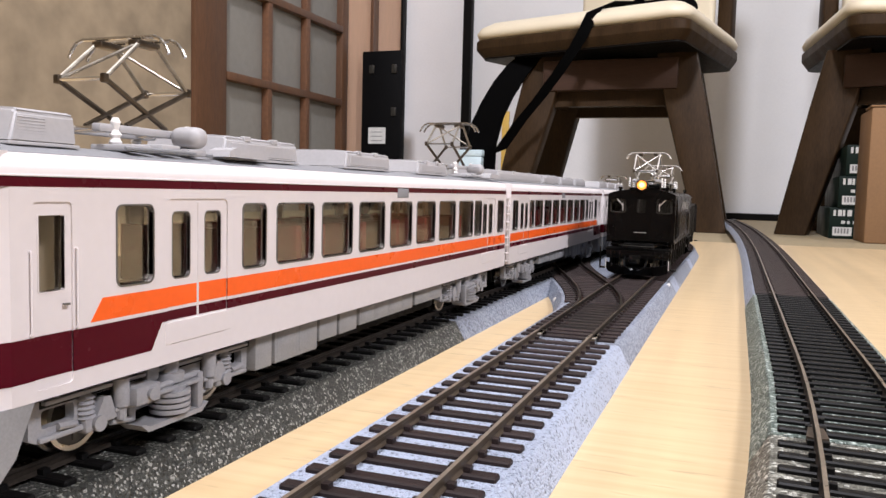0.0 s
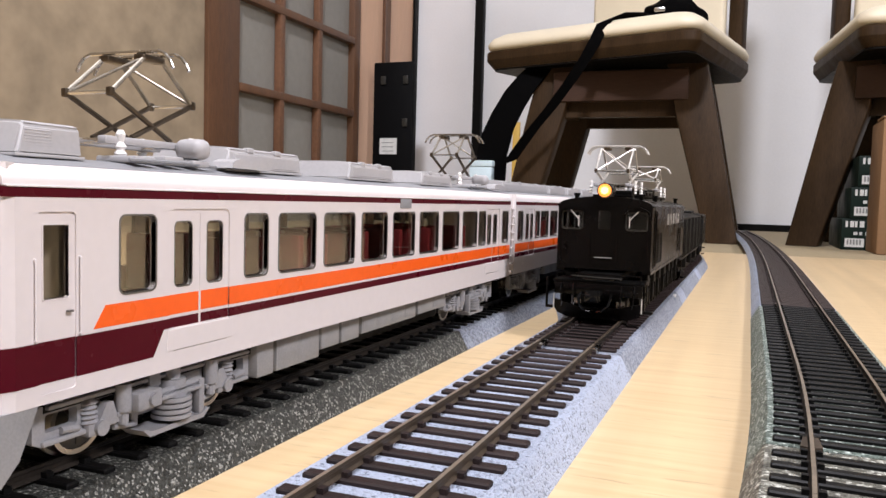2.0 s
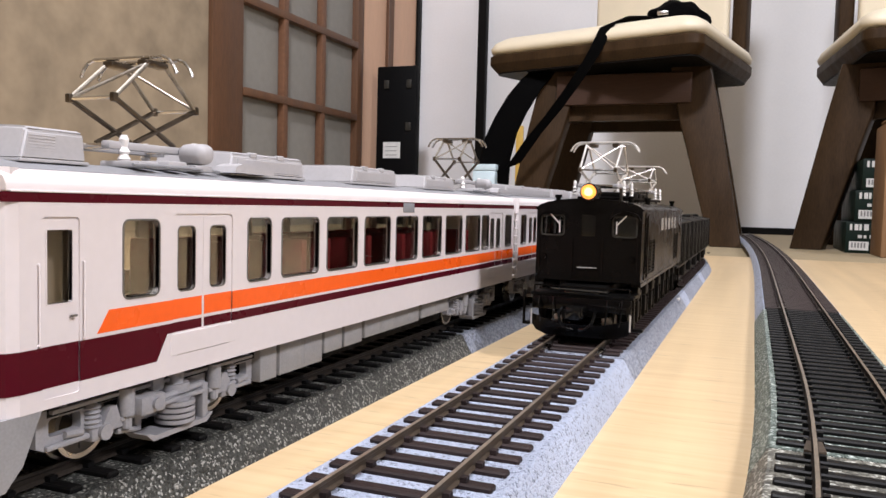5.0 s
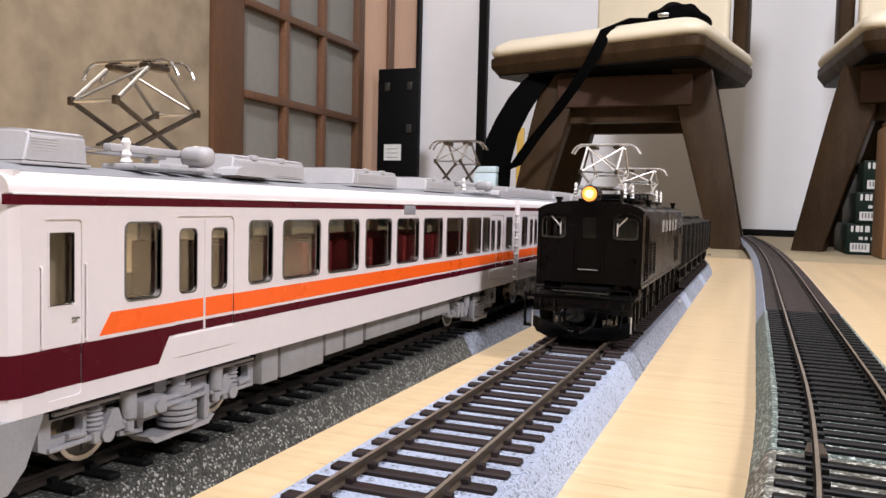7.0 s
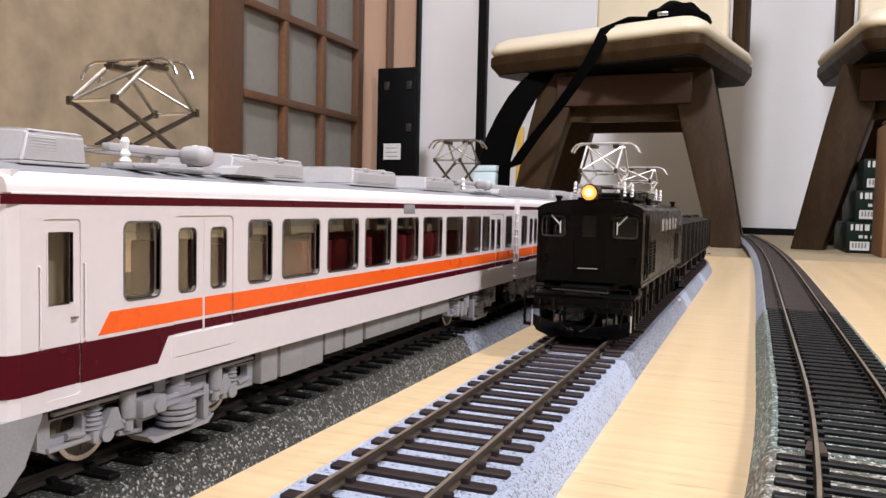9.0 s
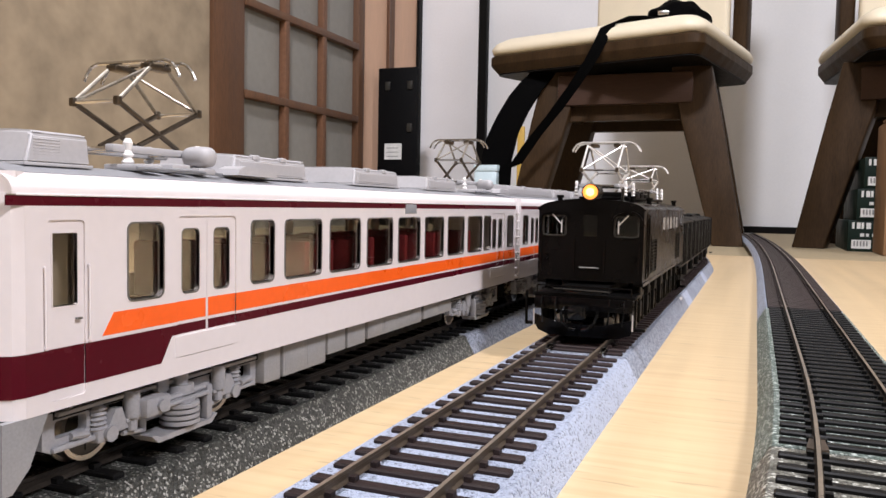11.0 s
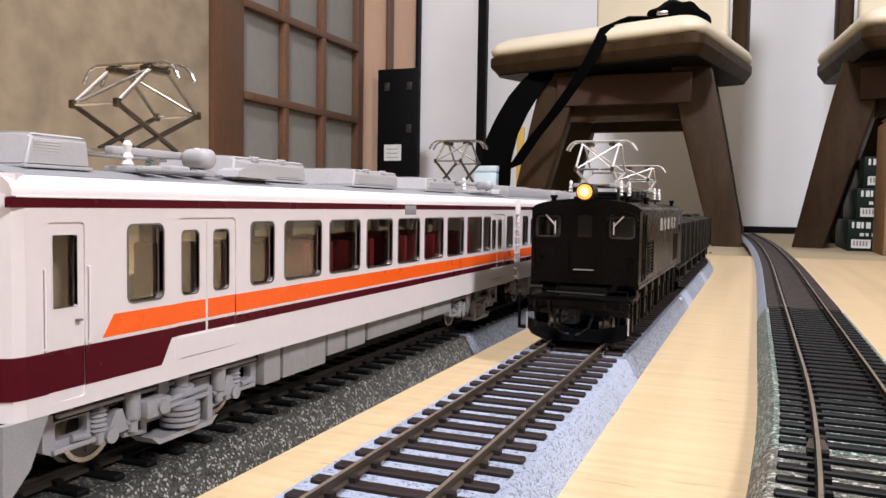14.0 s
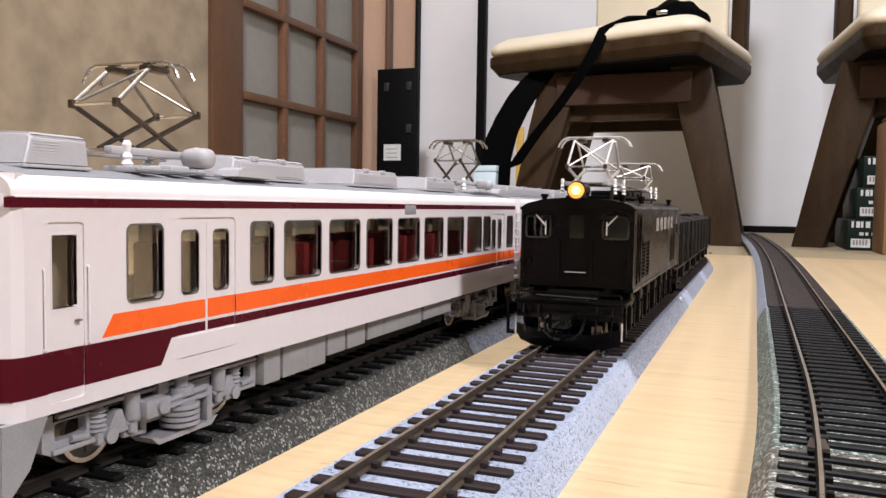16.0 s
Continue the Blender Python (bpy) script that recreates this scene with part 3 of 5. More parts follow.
def pantograph(name, at, half_y=0.0109, width=0.0105, rise=0.0162, knee=0.0076, reach=0.0116, label="polished metal pantograph, raised", top=0.95, feet=0.00625, arm="tarnish", strip="steel", low_arm="bronze"):
    """A raised pantograph of crossed lower arms and upper arms; its poses stand on the roof plate."""
    p = new(name)
    p.matrix_basis = at
    tagged(p, label)
    w = width / 2
    for s in (-1, 1):
        for x in (-w, w):
            part("lower_arm", rod(B(), (x * 0.9, -s * 0.0052, 0.0), (x, s * half_y, knee), 0.00052, 8), M[low_arm], p)
            part("upper_arm", rod(B(), (x, s * half_y, knee), (x * top, s * 0.0022, rise - 0.001), 0.00042, 8), M[arm], p)
        part("cross_bar", rod(B(), (-w, s * half_y, knee), (w, s * half_y, knee), 0.00035), M["steel"], p)
        part("brace", rod(B(), (s * w, s * half_y, knee), (-s * w * top, s * 0.0022, rise - 0.001), 0.0003), M[arm], p)
        if s < 0 and arm == "brass":
            part("brace", rod(B(), (w, s * half_y, knee), (-w * top, s * 0.0022, rise - 0.001), 0.0003), M[arm], p)
        for x in (-w, w):
            part("pivot", box(B(), x - 0.0006, x + 0.0006, s * half_y - 0.0006, s * half_y + 0.0006, knee - 0.0008, knee + 0.0009, 0.0003), M["bronze"], p)
        y = s * 0.0022
        e = reach
        pts = [(-e, y, rise - 0.0032), (-e + 0.0007, y, rise - 0.0018), (-e + 0.0018, y, rise - 0.0006), (-e + 0.0034, y, rise), (e - 0.0034, y, rise), (e - 0.0018, y, rise - 0.0006), (e - 0.0007, y, rise - 0.0018), (e, y, rise - 0.0032)]
        part("contact_strip", chain(B(), pts, 0.00036), M[strip], p)
    for x in (-0.0042, 0.0042):
        part("head_tie", box(B(), x - 0.0012, x + 0.0012, -0.003, 0.003, rise - 0.0016, rise - 0.0004, 0.0003), M["bronze"], p)
    part("base_frame", box(box(B(), -w - 0.001, -w + 0.001, -0.013, 0.013, -0.0016, -0.0002, 0.0003), w - 0.001, w + 0.001, -0.013, 0.013, -0.0016, -0.0002, 0.0003), M["ac"], p)
    part("base_frame", box(box(B(), -w, w, -0.009, -0.007, -0.0014, -0.0003, 0.0003), -w, w, 0.007, 0.009, -0.0014, -0.0003, 0.0003), M["steel"], p)
    for x in (-feet, feet):
        for y in (-0.0095, 0.0095):
            bm = lathe([(0.0007, -0.0050), (0.0012, -0.0046), (0.0007, -0.0038), (0.0012, -0.0033), (0.0007, -0.0025), (0.0011, -0.0020), (0.0006, -0.0012), (0.0009, 0.0002), (0.0005, 0.0010)])
            bmesh.ops.scale(bm, vec=(0.72, 0.72, 0.9) if feet > 0.008 else (1, 1, 1), verts=bm.verts)
            bmesh.ops.translate(bm, vec=(x, y, 0), verts=bm.verts)
            part("insulator", bm, M["insul"], p, "white stacked insulator")
    return p


SPINNING = []


def wheel(parent, s, y, r, label="dull metal flanged wheel"):
    """A wheel of radius r on side s: dark disc, bright tyre and flange; it turns about its own axle."""
    bm = B()
    rod(bm, (-0.0013, 0, 0), (0.0011, 0, 0), r * 0.86, 26)
    rod(bm, (-s * 0.0013, 0, 0), (s * 0.0016, 0, 0), r * 0.32, 16)
    for i in range(4):
        a = math.pi * i / 4
        rod(bm, (s * 0.0009, -r * 0.7 * math.cos(a), -r * 0.7 * math.sin(a)), (s * 0.0009, r * 0.7 * math.cos(a), r * 0.7 * math.sin(a)), r * 0.09, 6)
    w = part("wheel", bm, M["wheel"], parent, label)
    t = B()
    pierced(t, [(r * math.cos(2 * math.pi * i / 32), r * math.sin(2 * math.pi * i / 32)) for i in range(32)], [[(r * 0.85 * math.cos(2 * math.pi * i / 32), r * 0.85 * math.sin(2 * math.pi * i / 32)) for i in range(32)]], "x", -0.0013, 0.0013)
    part("tyre", t, M["tyre"], w, "bright steel tyre")
    part("flange", rod(B(), (-s * 0.0018, 0, 0), (-s * 0.0012, 0, 0), r + 0.0006, 32), M["tyre"], w)
    w.matrix_basis = pose(s * 0.0085, y, r)
    return w


def ac_unit(car, y0, y1, half, z0, z1, louvre=True):
    """A moulded roof unit: upright sides, sloped rounded ends, a foot flange, lid clips and louvres."""
    bm = B()
    prof = [(-half, z0), (half, z0), (half - 0.0002, z1 - 0.0006), (half - 0.0008, z1 - 0.0001), (half * 0.5, z1 + 0.0002), (-half * 0.5, z1 + 0.0002), (-half + 0.0008, z1 - 0.0001), (-half + 0.0002, z1 - 0.0006)]
    prism(bm, prof, "y", y0, y1)
    for v in bm.verts:
        up = max(0.0, (v.co.z - z0) / (z1 - z0))
        v.co.y += 0.0015 * up if v.co.y < (y0 + y1) / 2 else -0.0004 * up
    bmesh.ops.bevel(bm, geom=list(bm.edges), offset=0.0005, segments=3, affect="EDGES")
    unit = part("cooling_unit", bm, M["ac"], car, "grey moulded roof cooling unit")
    part("flange", box(B(), -half - 0.0002, half + 0.0002, y0 - 0.0002, y1 + 0.0002, z0 - 0.0002, z0 + 0.0003, 0.0001), M["ac"], unit)
    for s in (-1, 1):
        if louvre:
            for i in range(7):
                z = z0 + 0.0010 + 0.00046 * i
                part("louvre", box(B(), *sorted((s * (half - 0.0004), s * (half - 0.00006))), y0 + 0.0016, y0 + 0.0066, z, z + 0.00026, 0.00008, 1), M["ac"], unit)
        else:
            for k in (0.30, 0.66):
                y = y0 + (y1 - y0) * k
                part("clip", box(B(), *sorted((s * (half - 0.0014), s * (half - 0.00005))), y - 0.0012, y + 0.0012, z1 - 0.0010, z1 + 0.00015, 0.0002, 1), M["ac"], unit)
            part("side_panel", box(B(), *sorted((s * (half - 0.0004), s * (half + 0.0001))), y0 + 0.0028, y1 - 0.0022, z0 + 0.0008, z1 - 0.0014, 0.0001, 1), M["ac"], unit)
    return unit


def bogie(car, yc, turn=0):
    """A grey bogie: looped side frames, coil springs, axle boxes, bolster spring on its plank, and two wheelsets."""
    b = new("bogie")
    b.parent = car
    b["label"] = "pale grey moulded bogie with coil springs"
    b.matrix_basis = pose(0, yc, 0, 0, 0, turn)
    g = M["bogie"]
    for s in (-1, 1):
        x = s * 0.0125
        def out(d0, d1):
            return sorted((x + s * d0, x + s * d1))
        prof = [(-0.0285, 0.0052), (-0.0270, 0.0044), (-0.0130, 0.0052), (-0.0085, 0.0044), (0.0085, 0.0044), (0.0130, 0.0052), (0.0245, 0.0044), (0.0258, 0.0052), (0.0258, 0.0098), (0.0245, 0.0106), (0.0100, 0.0106), (0.0060, 0.0094), (-0.0060, 0.0094), (-0.0100, 0.0106), (-0.0272, 0.0106), (-0.0285, 0.0098)]
        holes = [rounded(-0.0262, -0.0200, 0.0064, 0.0092, 0.0005, 2), rounded(0.0195, 0.0240, 0.0064, 0.0092, 0.0005, 2), rounded(-0.0185, -0.0105, 0.0062, 0.0094, 0.0004, 2), rounded(0.0105, 0.0180, 0.0062, 0.0094, 0.0004, 2), rounded(-0.0060, 0.0060, 0.0056, 0.0082, 0.0004, 2)]
        part("side_frame", pierced(B(), prof, holes, "x", x - 0.0009, x + 0.0009), g, b)
        part("top_beam", box(B(), *out(-0.0004, 0.0018), -0.0262, 0.0250, 0.0100, 0.0107, 0.0002), g, b)
        part("bottom_bar", box(B(), *out(0.0004, 0.0016), -0.0270, -0.0120, 0.0044, 0.0053, 0.0003), g, b)
        part("bottom_bar", box(B(), *out(0.0004, 0.0016), 0.0120, 0.0250, 0.0044, 0.0053, 0.0003), g, b)
        for o in (-0.0165, 0.0165):
            e = 1 if o > 0 else -1
            bm = lathe([(0.0008, 0.0054)] + [(r, 0.0057 + 0.0004 * i) for i, r in enumerate([0.0011, 0.0016] * 5)] + [(0.0008, 0.0100)], 14)
            bmesh.ops.translate(bm, vec=(x + s * 0.0009, o + e * 0.0014, 0), verts=bm.verts)
            part("coil_spring", bm, g, b)
            part("axle_box", box(B(), *out(-0.0006, 0.0022), o - 0.0024, o + 0.0024, 0.0036, 0.0066, 0.0007, 2), g, b)
            part("horn_bracket", prism(B(), [(o - e * 0.0040, 0.0050), (o + e * 0.0010, 0.0050), (o - e * 0.0012, 0.0088), (o - e * 0.0026, 0.0088)], "x", *out(0.0008, 0.0024)), g, b)
            part("axle_cap", rod(B(), (x + s * 0.0022, o, 0.0050), (x + s * 0.0029, o, 0.0050), 0.0013, 14), g, b)
            part("damper", rod(rod(B(), (x + s * 0.0022, o - e * 0.0050, 0.0044), (x + s * 0.0022, o - e * 0.0050, 0.0104), 0.0009, 10), (x + s * 0.0022, o - e * 0.0050, 0.0066), (x + s * 0.0022, o - e * 0.0050, 0.0112), 0.0014, 12), g, b)
            part("damper_arm", box(B(), *out(0.0006, 0.0026), min(o - e * 0.0068, o - e * 0.0034), max(o - e * 0.0068, o - e * 0.0034), 0.0058, 0.0066, 0.0002), g, b)
            part("brake_hanger", box(B(), *out(0.0002, 0.0015), o - e * 0.0085 - 0.0008, o - e * 0.0085 + 0.0008, 0.0028, 0.0080, 0.0003), g, b)
            part("brake_rod", rod(B(), (x + s * 0.0014, o - e * 0.0080, 0.0034), (x + s * 0.0014, o - e * 0.0035, 0.0040), 0.0005, 8), g, b)
            part("bolt", rod(B(), (x + s * 0.0010, o + e * 0.0070, 0.0105), (x + s * 0.0010, o + e * 0.0070, 0.0113), 0.0005, 8), g, b)
            part("wheel_rod", rod(B(), (x + s * 0.0012, o + e * 0.0036, 0.0058), (x + s * 0.0012, o + e * 0.0070, 0.0062), 0.0006, 8), g, b)
        for i in range(4):
            part("spring_ring", rod(B(), (x + s * 0.0020, 0.0006, 0.0027 + 0.00105 * i), (x + s * 0.0020, 0.0006, 0.0034 + 0.00105 * i), 0.0036, 20), g, b)
        part("spring_core", rod(B(), (x + s * 0.0020, 0.0006, 0.0024), (x + s * 0.0020, 0.0006, 0.0074), 0.0028, 16), g, b)
        part("spring_seat", box(B(), *out(-0.001, 0.0044), -0.0058, 0.0064, 0.0068, 0.0076, 0.0003), g, b)
        part("spring_plank", prism(B(), [(-0.0090, 0.0026), (-0.0072, 0.0011), (0.0070, 0.0011), (0.0088, 0.0026), (0.0080, 0.0026), (0.0066, 0.0020), (-0.0068, 0.0020), (-0.0082, 0.0026)], "x", *out(-0.001, 0.0042)), g, b)
        part("bolster_post", box(B(), *out(0.0020, 0.0040), 0.0060, 0.0076, 0.0018, 0.0086, 0.0003), g, b)
        anchor = part("anchor_box", box(B(), *out(0.0006, 0.0046), -0.0105, -0.0046, 0.0062, 0.0094, 0.0004), g, b)
        part("boss", rod(B(), (x + s * 0.0046, -0.0070, 0.0078), (x + s * 0.0052, -0.0070, 0.0078), 0.0011, 14), g, anchor)
        part("tie_bar", rod(B(), (x + s * 0.0032, -0.0046, 0.0080), (x + s * 0.0032, 0.0070, 0.0083), 0.0006, 8), g, b)
        part("bolster_cup", rod(rod(B(), (x + s * 0.0016, 0.0010, 0.0080), (x + s * 0.0016, 0.0010, 0.0096), 0.0026, 16), (x + s * 0.0016, 0.0010, 0.0094), (x + s * 0.0016, 0.0010, 0.0118), 0.0016, 14), g, b)
        part("bolster_block", box(B(), *out(-0.0006, 0.0022), -0.0052, -0.0022, 0.0090, 0.0116, 0.0004), g, b)
    part("bogie_core", box(B(), -0.0062, 0.0062, -0.024, 0.024, 0.0022, 0.0096, 0.0004), M["chassis"], b, "black bogie gearbox")
    for o in (-0.0165, 0.0165):
        for s in (-1, 1):
            wheel(b, s, o, 0.0054)
        part("axle", rod(B(), (-0.0072, o, 0.0054), (0.0072, o, 0.0054), 0.0012), M["wheel"], b)
    return b


def rail_car(at, pantos, units, group):
    car = thing("model_rail_car", "white model passenger car with orange and purple stripes", "model train", at, group)
    zb, zt = 0.0124, 0.0440
    outer = [(0.0035, zb), (LEN - 0.001, zb), (LEN - 0.001, zt), (0.0035, zt)]
    holes = [rounded(*mm(a, b, 27.1, 39.6), 0.0011) for a, b in WINDOWS]
    holes += [rounded(*mm(a, b, 15.6, 40.7), 0.0012, 4) for a, b in DOORS]
    holes += [rounded(*mm(*CAB_DOOR, 13.8, 40.3), 0.0007, 3)]
    sunk = DOORS + [CAB_DOOR]
    for s in (-1, 1):
        bm = B()
        lo, hi = (HALF - 0.0011, HALF) if s > 0 else (-HALF, -HALF + 0.0011)
        pierced(bm, outer, holes, "x", lo, hi)
        part("side_wall", bm, M["white"], car, "glossy white side wall")
        o = s * HALF
        def proud(d0, d1):
            return (o + d0, o + d1) if s > 0 else (o - d1, o - d0)
        def stripe(name, pts, material, d=0.00005):
            """A painted band, in pieces: on the wall, and sunk with the door leaves."""
            cuts = sorted({c for leaf in sunk for c in leaf})
            for a, b in zip([-9.0] + cuts, cuts + [400.0]):
                t = B()
                prism(t, [tuple(mm(*q)) for q in pts], "x", *proud(-0.0002, d))
                for y, way in ((a, -1), (b, 1)):
                    cut = bmesh.ops.bisect_plane(t, geom=list(t.verts) + list(t.edges) + list(t.faces), plane_co=(0, y / 1000, 0), plane_no=(0, way, 0), clear_outer=True)
                    bmesh.ops.holes_fill(t, edges=[e for e in cut["geom_cut"] if isinstance(e, bmesh.types.BMEdge)])
                if not t.verts:
                    t.free()
                    continue
                if (a, b) in sunk and pts[0][1] < 40:
                    bmesh.ops.translate(t, vec=(-s * SUNK, 0, 0), verts=t.verts)
                part(name, t, material, car, "", 0)
        stripe("purple_stripe", [(0.6, 42.4), (242.3, 42.4), (242.3, 43.8), (0.6, 43.8)], M["purple"])
        stripe("orange_stripe", [(17.3, 22.1), (42.4, 22.1), (42.4, 25.6), (19.7, 25.6)], M["orange"])
        stripe("orange_stripe", [(42.9, 22.1), (242.3, 22.1), (242.3, 25.6), (42.9, 25.6)], M["orange"])
        stripe("purple_stripe", [(3.4, 15.4), (30.4, 15.4), (33.0, 19.8), (42.4, 19.8), (42.4, 21.5), (3.4, 21.5)], M["purple"])
        stripe("purple_stripe", [(42.9, 19.8), (242.3, 19.8), (242.3, 21.5), (42.9, 21.5)], M["purple"])
        for a, b in WINDOWS:
            part("window_frame", ring(B(), *mm(a, b, 27.1, 39.6), 0.0011, 0.00028, "x", *proud(-0.0009, 0.00016)), M["rubber"], car, "thin metal window frame")
            part("window_pane", box(B(), *proud(-0.0010, -0.0007), *mm(a, b, 27.1, 39.6)), M["glass"], car, "clear window pane", 0)
        for a, b in DOOR_WIN + [(8.3, 12.8)]:
            part("door_pane", box(B(), *proud(-0.0012, -0.0009), *mm(a, b, 26.9, 38.5)), M["glass"], car, "clear door pane", 0)
        for a, b in DOORS:
            panes = [rounded(*mm(p, q, 27.0, 38.4), 0.0009, 4) for p, q in DOOR_WIN if a < p < b]
            leaf = part("sliding_door", pierced(B(), rounded(*mm(a - 0.2, b + 0.2, 15.4, 40.9), 0.0012, 4), panes, "x", *proud(-0.0010, -SUNK)), M["white"], car, "white double door set back in the wall")
            part("door_seam", box(B(), *proud(-SUNK - 0.0001, -SUNK + 0.00012), *mm((a + b) / 2 - 0.12, (a + b) / 2 + 0.12, 15.8, 40.0)), M["white"], leaf)
            for p, q in DOOR_WIN:
                if a < p < b:
                    part("door_gasket", ring(B(), *mm(p, q, 27.0, 38.4), 0.0009, 0.00018, "x", *proud(-0.0009, -SUNK + 0.00006)), M["rubber"], leaf)
            part("step_panel", box(B(), *proud(-SUNK - 0.0001, 0.0001), *mm(a - 0.6, b + 1.2, 15.7, 19.5), 0.00012), M["white"], car, "raised white step panel", 0)
        part("cab_door", pierced(B(), rounded(*mm(CAB_DOOR[0] - 0.2, CAB_DOOR[1] + 0.2, 13.6, 40.5), 0.0007, 3), [rounded(*mm(8.3, 12.8, 27.6, 38.4), 0.0002, 1)], "x", *proud(-0.0010, -SUNK)), M["white"], car, "white cab door set back in the wall")
        # Added panel that gives the reflective cab door pane its grey-brown tone.
        part("cab_cupboard", box(B(), *proud(-0.0062, -0.0052), *mm(7.0, 20.0, 15.0, 40.0)), M["inside"], car)
        part("window_frame", ring(B(), *mm(8.3, 12.8, 27.6, 38.4), 0.0002, 0.00022, "x", *proud(-0.0009, -SUNK + 0.0001)), M["white"], car)
        for y in (6.6, 14.6):
            part("handrail", chain(B(), [(o - s * 0.0001, *mm(y, 21.9)), (o + s * 0.0004, *mm(y, 21.9)), (o + s * 0.0004, *mm(y, 33.5)), (o - s * 0.0001, *mm(y, 33.5))], 0.00024, 6), M["white"], car)
        part("door_handle", box(B(), *proud(-0.0001, 0.0004), *mm(12.2, 13.2, 25.4, 25.7)), M["rubber"], car)
        part("indicator_plate", box(B(), *proud(-0.0002, 0.0002), *mm(130.5, 138.2, 40.9, 43.6), 0.0001), M["roofgrey"], car, "grey destination plate")
        # roof shoulder
        sh = [(HALF, zt), (HALF, zt + 0.0008), (HALF - 0.0005, zt + 0.0018), (HALF - 0.0017, zt + 0.0026), (HALF - 0.0034, zt + 0.0031), (HALF - 0.0034, zt)]
        part("roof_shoulder", prism(B(), [(s * u, v) for u, v in sh], "y", 0.0015, LEN - 0.001), M["white"], car, "white rounded roof edge", 60)
        part("gutter", box(B(), *proud(-0.0006, 0.0003), 0.002, LEN - 0.002, zt - 0.0002, zt + 0.0001, 0.0001), M["white"], car)
        for i in range(9):
            z = mm(14 + 3.3 * i)[0]
            if s > 0:
                part("ladder_rung", box(B(), HALF - 0.0005, HALF + 0.0009, LEN - 0.0010, LEN + 0.0028, z, z + 0.0006, 0.0001), M["white"], car)
        if s > 0:
            part("ladder_rail", box(B(), HALF - 0.0006, HALF + 0.0004, LEN + 0.0018, LEN + 0.0028, 0.0128, 0.0440, 0.0002), M["white"], car, "white end ladder rail")
        # equipment boxes under the floor
        for y0, y1, zl in ((65.0, 71.3, 4.3), (72.4, 91.0, 4.4), (92.0, 101.0, 6.0), (102.2, 112.0, 6.0), (113.6, 150.5, 6.6), (152.5, 176.0, 7.0)):
            eq = part("equipment_box", box(B(), *proud(-0.0120, -0.0028), *mm(y0, y1, zl, 12.6), 0.0004), M["under"], car, "grey underfloor equipment box")
            n = max(1, int((y1 - y0) / 9))
            for i in range(n):
                w = (y1 - y0) / n
                if n > 1:
                    part("lid", box(B(), *proud(-0.0029, -0.0027), *mm(y0 + w * i + 0.7, y0 + w * (i + 1) - 0.7, zl + 1.0, 11.4), 0.0001), M["under"], eq)
    # front end with its corner posts, and the rear end
    bm = B()
    pts = [(-HALF, 0.0036), (-HALF + 0.0006, 0.0018), (-HALF + 0.0030, 0.0003), (0, -0.0006), (HALF - 0.0030, 0.0003), (HALF - 0.0006, 0.0018), (HALF, 0.0036), (HALF - 0.0012, 0.0036), (0, 0.0012), (-HALF + 0.0012, 0.0036)]
    face = [(-0.0151, 0.0003), (0, -0.0006), (0.0151, 0.0003), (0.0147, 0.0015), (0, 0.0007), (-0.0147, 0.0015)]
    prism(bm, face, "z", 0.0125, 0.0270)
    part("cab_front", bm, M["white"], car, "white rounded cab front")
    part("cab_front", prism(B(), face, "z", 0.0395, 0.0440), M["white"], car)
    for s in (-1, 1):
        part("corner_post", prism(B(), [(s * u, v) for u, v in ((HALF, 0.0036), (HALF - 0.0006, 0.0018), (HALF - 0.0030, 0.0003), (HALF - 0.0034, 0.0016), (HALF - 0.0012, 0.0036))], "z", 0.0124, 0.0441), M["white"], car)
    part("cab_window", box(B(), -HALF + 0.003, HALF - 0.003, 0.0004, 0.0008, 0.027, 0.0395), M["cabglass"], car, "dark cab front window")
    band = [(u * 1.003, v - 0.00012) for u, v in pts[:7]] + [(HALF - 0.001, 0.0030), (0, 0.0008), (-HALF + 0.001, 0.0030)]
    part("purple_stripe", prism(B(), band, "z", 0.0154, 0.0215), M["purple"], car)
    part("cab_roof_front", prism(B(), [(-HALF + 0.001, 0.0030), (-HALF + 0.003, 0.0008), (0, -0.0002), (HALF - 0.003, 0.0008), (HALF - 0.001, 0.0030), (HALF - 0.003, 0.0060), (-HALF + 0.003, 0.0060)], "z", 0.0440, 0.0472), M["white"], car)
    part("end_wall", box(B(), -HALF, HALF, LEN - 0.0012, LEN, 0.0124, 0.0470, 0.0003), M["white"], car, "white car end wall")
    part("gangway", box(B(), -0.006, 0.006, LEN, LEN + 0.0045, 0.0125, 0.0400, 0.0008), M["under"], car, "grey gangway bellows")
    # front skirt
    skirt = [(-0.0002, 0.0124), (0.0073, 0.0124), (0.0041, 0.0052), (0.0012, 0.0022), (-0.0004, 0.0022)]
    for s in (-1, 1):
        part("skirt", prism(B(), [(y, z) for y, z in skirt], "x", s * HALF * 0.97 - 0.0008, s * HALF * 0.97 + 0.0004), M["under"], car, "grey front skirt")
    part("skirt", box(B(), -HALF * 0.96, HALF * 0.96, -0.0008, 0.0004, 0.0022, 0.0120, 0.0003), M["under"], car, "grey front snowplough")
    # roof
    prof = [(-HALF + 0.0034, 0.0462), (HALF - 0.0034, 0.0462), (HALF - 0.0034, 0.0472), (0.0095, 0.0483), (0.005, 0.0488), (0, 0.0490), (-0.005, 0.0488), (-0.0095, 0.0483), (-HALF + 0.0034, 0.0472)]
    part("roof", prism(B(), prof, "y", 0.0040, LEN - 0.001), M["roofgrey"], car, "mid grey ribbed roof", 30)
